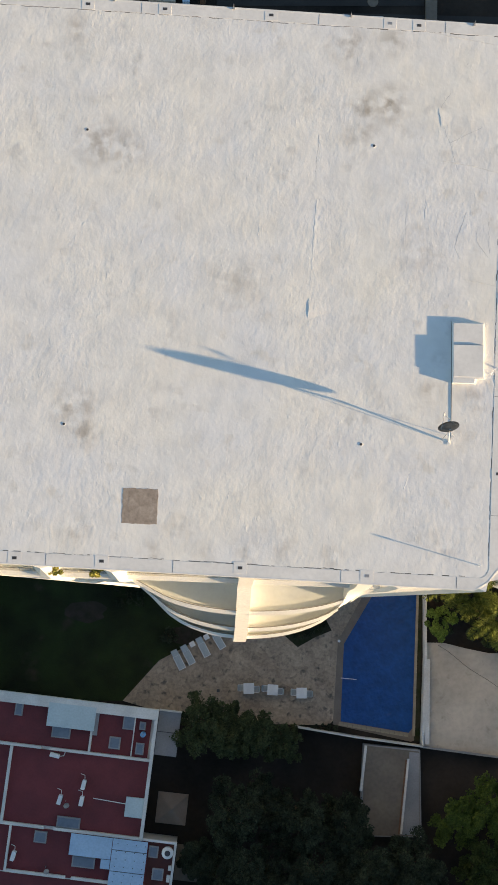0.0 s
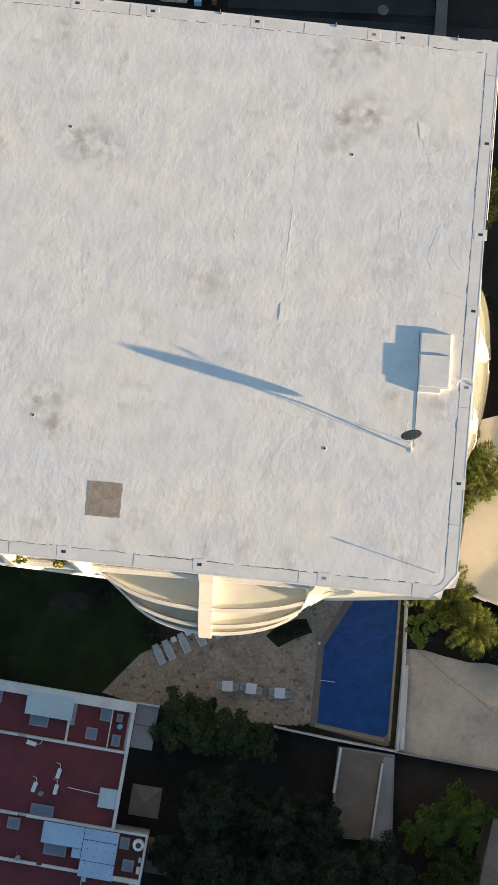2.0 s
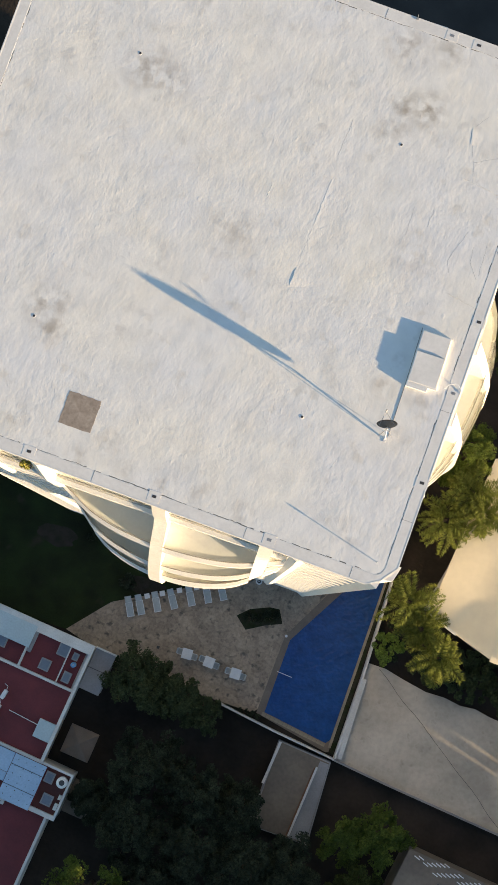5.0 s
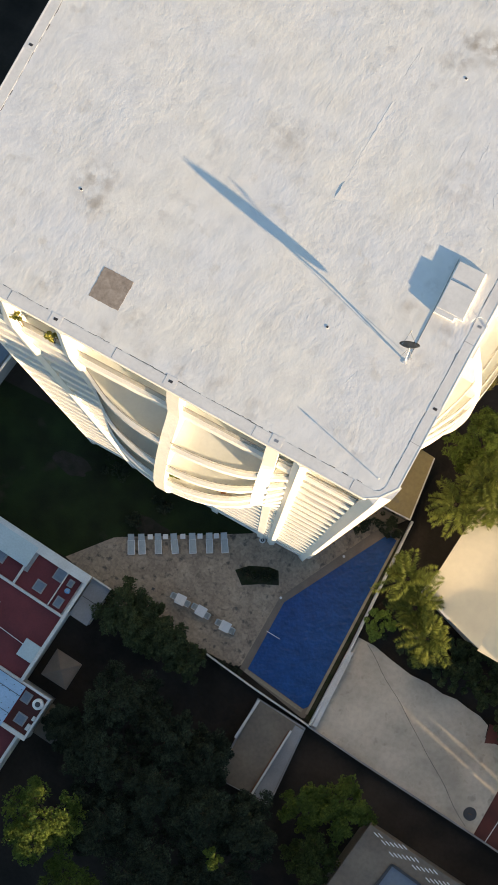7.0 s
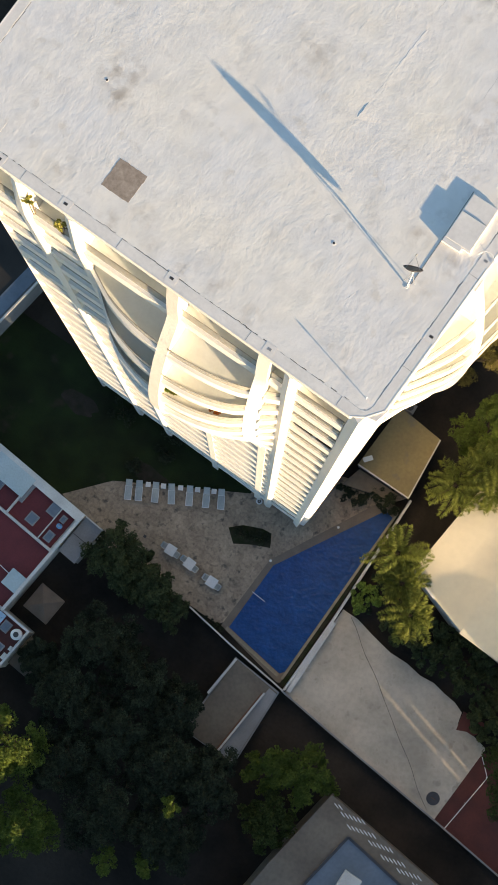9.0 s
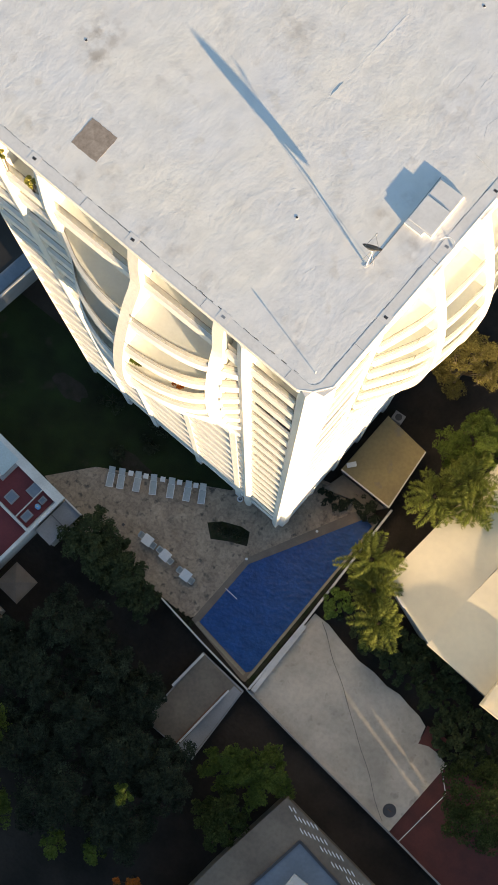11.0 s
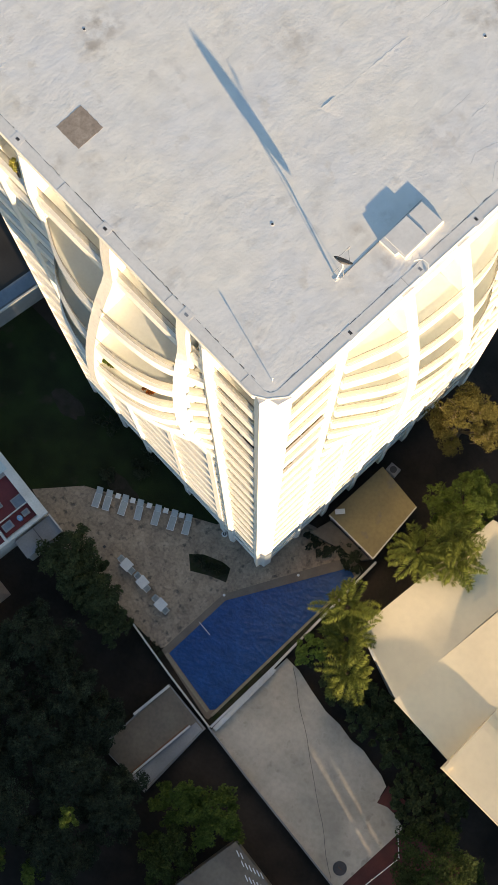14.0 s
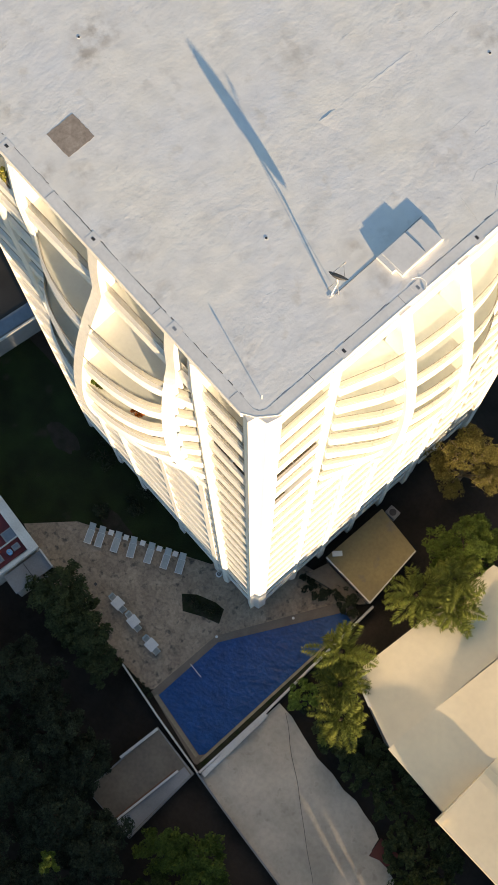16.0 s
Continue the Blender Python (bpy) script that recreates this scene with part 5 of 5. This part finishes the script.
def raw(name, v, f, mat, parent, label=""):
    me = bpy.data.meshes.new(name)
    me.from_pydata(v.tolist(), [], f.tolist())
    me.materials.append(mat)
    ob = new(name, me)
    ob.parent = parent
    if label:
        ob["label"] = label
    return ob


def puffs(rng, centres, radii, count, squash=0.8):
    """Leaf places in small round tufts, thick on their upper sides, with gaps between the tufts."""
    share_out = radii ** 2 / np.sum(radii ** 2)
    pts = []
    for c, r, q in zip(centres, radii, np.maximum(6, (share_out * count).astype(int))):
        d = rng.normal(size=(q, 3))
        d[:, 2] = np.abs(d[:, 2]) - 0.35
        d /= np.linalg.norm(d, axis=1)[:, None]
        pts.append(c + d * r * rng.uniform(0.55, 1.0, (q, 1)) * (1, 1, squash) * (1 + 0.12 * rng.normal(size=(q, 1))))
    return np.vstack(pts)


def tree(x, y, radius, top, mat, label, seed, count=2600, size=0.30, bare=0, base=0.0):
    t = thing("tree", label, "tree", pose(x, y, base))
    rng = np.random.default_rng(seed)
    low = top * 0.35
    bm = bmesh.new()
    tube(bm, (0, 0, -0.1), (0.15, 0.1, low), 0.05 + radius * 0.06, 0.03 + radius * 0.04, 9)
    k = 9 + int(radius * 2.2)
    centres, radii = [], []
    for i in range(k):
        a, r = i * 2.399 + rng.uniform(-0.4, 0.4), radius * math.sqrt((i + 0.5) / k) * rng.uniform(0.75, 1.02)
        z = top - (top - low) * 0.8 * (r / radius) ** 1.6 * rng.uniform(0.6, 1.0) - rng.uniform(0.1, 0.9)
        c = np.array((r * math.cos(a) * 0.85, r * math.sin(a) * 0.85, z))
        wide = radius * rng.uniform(0.18, 0.36)
        start = (0.15, 0.1, low * rng.uniform(0.7, 1.0))
        mid = (c[0] * 0.5, c[1] * 0.5, (start[2] + z) / 2 - 0.2)
        tube(bm, start, mid, radius * 0.028, radius * 0.018, 6)
        tube(bm, mid, tuple(c), radius * 0.018, 0.012, 6)
        for j in range(13):   # tufts over each limb's end
            d = rng.normal(size=3)
            d /= np.linalg.norm(d)
            o = c + d * wide * (1.0, 1.0, 0.6) * rng.uniform(0.45, 1.05)
            centres.append(o)
            radii.append(wide * rng.uniform(0.28, 0.55))
            tube(bm, tuple(c - (0, 0, 0.2)), tuple(o), 0.016, 0.008, 5)
    for i in range(bare):   # leafless twigs that stand out of the crown
        c = centres[int(rng.integers(len(centres)))]
        out = np.array((c[0], c[1], 0.0)) * 0.25 + rng.normal(size=3) * 0.35 + (0, 0, 0.55)
        tip = c + out
        tube(bm, tuple(c), tuple(tip), 0.022, 0.01, 5)
        for j in range(3):
            m = c + out * rng.uniform(0.35, 0.9)
            tube(bm, tuple(m), tuple(m + rng.normal(size=3) * 0.28 + (0, 0, 0.15)), 0.012, 0.007, 4)
    part("trunk", bm, M_twig if bare else M_bark, t)
    v, f = leaves(puffs(rng, np.array(centres), np.array(radii), int(count * 1.6)), size * 0.8, 0.45, seed + 1)
    raw("crown", v, f, mat, t)
    return t


def palm(x, y, tall, reach, seed, fronds=17):
    t = thing("palm_tree", "feather palm with arching sunlit yellow-green fronds", "palm tree", pose(x, y, 0.0), "palms beside the pool wall")
    rng = np.random.default_rng(seed)
    bm = bmesh.new()
    n = 10
    for i in range(n):
        tube(bm, (0.02 * i, 0, tall * i / n), (0.02 * (i + 1), 0, tall * (i + 1) / n), 0.17 - 0.006 * i, 0.155 - 0.006 * i, 10)
    part("trunk", bm, M_bark, t)
    up = Vector((0, 0, 1))
    for i in range(fronds):
        a, rise = i * 2.399 + rng.uniform(-0.35, 0.35), rng.uniform(0.0, 1.2)
        length, bend, sway = reach * rng.uniform(0.6, 1.08), rng.uniform(1.4, 3.0), rng.uniform(-0.5, 0.5)
        vs, fs = [], []
        k = 96
        pos, ang = Vector((0.2, 0, tall)), rise
        for j in range(k):
            f = j / k
            h = a + sway * f
            out, side = Vector((math.cos(h), math.sin(h), 0)), Vector((-math.sin(h), math.cos(h), 0))
            run = out * math.cos(ang) + up * math.sin(ang)
            over = up * math.cos(ang) - out * math.sin(ang)
            pos = pos + run * (length / k)
            ang -= bend / k * (0.5 + f)
            if f < 0.10:
                continue
            leaf = reach * 0.23 * math.sin(math.pi * (0.16 + 0.80 * f)) ** 0.6 * rng.uniform(0.75, 1.15)
            for s in (-1, 1):
                lift, fold = rng.uniform(-0.6, 0.8), rng.uniform(-1.2, 1.2)
                mid = pos + (side * s * 0.80 + run * 0.45 + over * lift) * leaf * 0.55
                tip = mid + (side * s * 0.62 + run * 0.5 + over * (lift - 0.5) - up * rng.uniform(0.2, 0.7)) * leaf * 0.5
                w = (run * math.cos(fold) + over * math.sin(fold)) * 0.034
                q = len(vs)
                vs += [pos, mid - w, mid + w, tip]
                fs += [(q, q + 1, q + 2), (q + 1, q + 3, q + 2)]
        raw("frond", np.array([tuple(p) for p in vs]), np.array(fs), M_palm, t)
    return t


def bush(x, y, rx, ry, top, mat, label, seed, count=900, size=0.22, name="shrub", category="shrub", turn=0.0, base=0.0, kind=""):
    t = thing(name, label, category, pose(x, y, base, 0, 0, turn), kind=kind)
    rng = np.random.default_rng(seed)
    bm = bmesh.new()
    for i in range(6):
        a = i * 1.05
        tube(bm, (0.1 * math.cos(a), 0.1 * math.sin(a), -0.05), (rx * 0.5 * math.cos(a), ry * 0.5 * math.sin(a), top * 0.7), 0.03, 0.012, 6)
    part("stem", bm, M_bark, t)
    k = max(8, count // 45)
    p = rng.uniform(-1, 1, (k * 4, 2))
    p = p[(p[:, 0] ** 2 + p[:, 1] ** 2) < 0.9][:k]
    lump = np.array([noise.noise(Vector((q[0] * rx * 0.9 + seed, q[1] * ry * 0.9, 0.0))) for q in p])
    edge = np.sqrt(np.maximum(0, 1 - (p[:, 0] ** 2 + p[:, 1] ** 2) ** 2))
    z = top * (0.25 + 0.62 * edge) * (0.85 + 0.5 * lump) * rng.uniform(0.45, 1.0, len(p)) ** 0.35
    r = np.sqrt(rx * ry / k) * rng.uniform(0.7, 1.35, len(p))
    pts = puffs(rng, np.stack([p[:, 0] * rx, p[:, 1] * ry, z], 1), r, int(count * 1.5), 0.7)
    pts[:, 2] = np.maximum(pts[:, 2], 0.05)
    v, f = leaves(pts, size * 0.82, 0.4, seed + 1)
    raw("foliage", v, f, mat, t)
    return t


DARKT = "dense dark green tree standing in shade"
tree(-13.2, -12.2, 3.0, 4.6, M_hedge, "dark broad tree at the terrace edge", 11, 7600, 0.22)
tree(-8.5, -13.2, 2.7, 4.4, M_hedge, "dark broad tree at the terrace edge", 12, 7200, 0.22)
tree(-6.0, -13.8, 1.9, 3.6, M_hedge, "dark broad tree at the terrace edge", 14, 3600, 0.22)
tree(-10.8, -12.9, 2.6, 4.2, M_hedge, "dark broad tree at the terrace edge", 13, 6000, 0.22)
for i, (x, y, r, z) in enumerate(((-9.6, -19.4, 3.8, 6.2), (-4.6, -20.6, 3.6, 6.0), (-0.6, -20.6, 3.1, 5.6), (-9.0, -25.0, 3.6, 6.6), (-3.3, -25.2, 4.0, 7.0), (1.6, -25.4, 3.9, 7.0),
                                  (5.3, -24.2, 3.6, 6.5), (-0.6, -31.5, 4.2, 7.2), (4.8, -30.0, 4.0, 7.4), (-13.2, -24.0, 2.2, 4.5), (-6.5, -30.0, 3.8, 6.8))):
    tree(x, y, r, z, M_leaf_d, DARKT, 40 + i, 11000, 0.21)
tree(-11.0, -31.5, 4.0, 9.7, M_leaf_g, "broad green tree with sunlit top leaves", 71, 6500, 0.26)
tree(-6.0, -36.0, 3.6, 8.0, M_leaf_g, "broad green tree with sunlit top leaves", 72, 5000, 0.26)
tree(12.2, -18.9, 3.0, 5.6, M_leaf_g, "bright green tree over the boundary wall", 73, 6500, 0.24)
tree(9.2, -20.4, 2.6, 5.0, M_leaf_g, "bright green tree over the boundary wall", 74, 4600, 0.24)
tree(11.6, -24.2, 3.0, 5.6, M_leaf_m, "green tree over the boundary of the grey house", 75, 5600, 0.24)
tree(9.8, 26.8, 3.0, 8.6, M_leaf_m, "green tree beside the back yard", 79, 4200, 0.24)
tree(10.4, 37.0, 3.4, 9.0, M_leaf_m, "green tree beside the back yard", 80, 4200, 0.24)
tree(3.6, 20.9, 3.6, 10.8, M_leaf_y, "half-bare tree with dry brown leaves", 76, 14000, 0.17, 16)
tree(8.8, 15.6, 3.5, 10.2, M_leaf_g, "leafy tree with sunlit yellow-green crown", 77, 11000, 0.20)
tree(28.8, -8.6, 4.3, 9.8, M_leaf_m, "green tree with sunlit tips beside the yard", 78, 9500, 0.24)
# the orange leaf colour puts warm sunlight into this crown
tree(8.9, -33.4, 1.7, 11.6, M_flower_glow, "slim dry tree whose top catches the sun, coloured orange for its glow", 175, 2800, 0.2)
for i, (x, y, r, z) in enumerate(((3.7, -27.3, 1.0, 10.9), (1.6, -34.6, 1.5, 8.0), (4.8, -32.8, 1.2, 8.4))):
    tree(x, y, r, z, M_leaf_g, "slim tree whose top leaves catch the sun", 170 + i, 900, 0.24)
palm(7.6, 1.5, 8.9, 3.8, 81)
palm(11.5, -2.3, 8.6, 3.6, 82)
palm(9.4, -0.4, 7.8, 3.2, 83)
palm(9.9, 12.2, 9.4, 3.9, 84)
palm(8.5, 9.3, 9.0, 3.6, 85)
palm(11.4, 10.6, 9.3, 3.4, 86)
bush(7.75, -3.1, 1.1, 1.5, 2.9, M_shrub, "loose bright green shrub by the court", 91, 1000, 0.24)
bush(8.5, -2.3, 0.9, 1.1, 3.3, M_shrub, "loose bright green shrub by the court", 97, 700, 0.24)
bush(8.6, -1.6, 1.6, 2.2, 2.2, M_leaf_d, "dark shrub under the palms", 92, 1200, 0.24)
bush(17.9, -2.95, 5.8, 2.6, 3.3, M_hedge, "thick dark green hedge between court and house", 93, 9000, 0.38, "hedge", "hedge", -3)
bush(24.9, -4.9, 3.9, 2.9, 3.8, M_hedge, "thick dark green hedge between court and house", 94, 7000, 0.38, "hedge", "hedge", 6)
bush(12.8, -3.1, 2.6, 1.8, 2.6, M_hedge, "thick dark green hedge between court and house", 95, 2200, 0.34, "hedge", "hedge")
for i, (x, y, rx, ry, z, turn) in enumerate(((2.3, 4.6, 1.5, 0.7, 1.2, 40), (4.1, 5.9, 1.5, 0.9, 1.6, 30), (1.0, 4.7, 0.9, 0.6, 0.9, 0), (5.4, 5.6, 0.9, 0.9, 1.9, 0))):
    bush(x, y, rx, ry, z, M_leaf_d, "low dark shrub at the pool corner", 100 + i, 800, 0.18, turn=turn)
for i, (x, y, rx, ry, z) in enumerate(((-4.6, -4.2, 0.9, 0.6, 0.35), (-3.2, -3.6, 0.9, 0.6, 0.35), (-2.4, -3.2, 0.4, 0.4, 0.3))):
    bush(x, y, rx, ry, z, M_leaf_d, "low ground cover in the planting bed", 110 + i, 300, 0.16, base=0.05)
for i, (x, y, rx, ry, z) in enumerate(((-14.5, -2.0, 1.4, 0.8, 0.6), (-17.0, -4.6, 0.9, 0.9, 0.7), (-15.5, 0.2, 1.6, 1.0, 0.7), (-20.5, -1.0, 1.5, 1.1, 0.6))):
    bush(x, y, rx, ry, z, M_leaf_d, "low dark shrub on the lawn", 120 + i, 400, 0.2)
bush(-2.8, -12.6, 1.6, 0.35, 0.7, M_leaf_d, "clipped dark shrub along the terrace edge", 130, 500, 0.16)
# planters on the balconies
for i, (x, y, mat, w) in enumerate(((-10.75, -2.95, M_shrub, 0.42), (-10.25, -2.9, M_palm, 0.36), (-7.85, -2.5, M_flower_glow, 0.34), (-7.55, -2.4, M_flower_glow, 0.28))):
    bush(x, y + 0.1, w * 0.8, 0.18, 0.42, mat, "small potted plant behind a balcony balustrade", 140 + i, 150, 0.12, "balcony_plant", "plant", base=50.88)
for i, (x, w, z) in enumerate(((-20.0, 0.45, 3.5), (-18.15, 0.36, 2.7))):
    bush(x, -0.34, w * 1.2, 0.22, z, M_gold, "yellow-green potted plant behind a balcony parapet", 150 + i, 520, 0.12, "balcony_plant", "plant", base=60.2)

# ---- unseen blocks added to the east to keep the low sun off the ground ----
belt = thing("east_sun_blocks", "unseen plain blocks added to the east to shade the ground", "house row", kind="structure")
# block ends along y; the narrow gaps let streaks of sun onto the court
cuts = [(-130 + 12 * q, -118.05 + 12 * q) for q in range(9)] + [(-22, -17.98), (-17.78, -16.82), (-16.62, -14.0), (-13.95, -10.0)] + [(-9.95 + 12 * q, 2 + 12 * q) for q in range(6)]
for q, (y0, y1) in enumerate(cuts):
    tall = (9.9 if y0 > -14 else 13.4 if y0 > -22.5 else 14.6) + 0.5 * noise.noise(Vector((q * 1.7, 3.0, 0.0)))
    part("house", prismed([(48, y0), (60, y0 - 3.22), (60, y1 - 3.22), (48, y1)], 0, tall, 0.05), M_wallw, belt)

# blocks added in the two narrow gaps leave only short stretches of sun beyond them
for y0, spans in ((-17.98, ((-90.0, 7.4), (9.0, 12.7), (24.4, 48.0))), (-16.82, ((-90.0, 15.5), (24.4, 48.0)))):
    y1 = y0 + 0.2
    for a, b in spans:
        hi, lo = ((48 - x) / math.cos(SUN_AZ) * math.tan(SUN_EL) + 0.4 for x in (a, b))
        part("gap_block", prismed([(48, y0), (49.2, y0 - 0.322), (49.2, y1 - 0.322), (48, y1)], max(lo, 0.1), min(hi, 13.3), 0.0), M_wallw, belt)

# ---- planters along two storeys ----
for face, k, spans in ((front, 3, ((1.75, 2.75), (3.0, 4.3))), (east, 3, ((1.0, 2.4), (2.5, 4.05))), (east, 5, ((1.1, 2.0),))):
    z0 = PAR_LOW - PITCH * k + PAR_TALL
    for a, b in spans:
        bm = boxed(a, b, -0.55, -0.26, z0 - 0.06, z0 + 0.10, bevel=0.02)
        bmesh.ops.transform(bm, matrix=face.m, verts=bm.verts[:])
        bmesh.ops.recalc_face_normals(bm, faces=bm.faces[:])
        t = thing("balcony_planter", "long dark planter box on a balcony floor", "planter")
        part("box", bm, M_dark if face is front else M_slate, t)
        rng = np.random.default_rng(300 + k)
        q = 110
        pts = np.stack([rng.uniform(a, b, q), rng.uniform(-0.52, -0.29, q), z0 + 0.08 + rng.uniform(0, 0.18, q)], 1)
        pts = np.array([tuple(face.m @ Vector(p)) for p in pts])
        v, f = leaves(pts, 0.09, 0.4, 310 + k)
        raw("foliage", v, f, M_leaf_d, t)
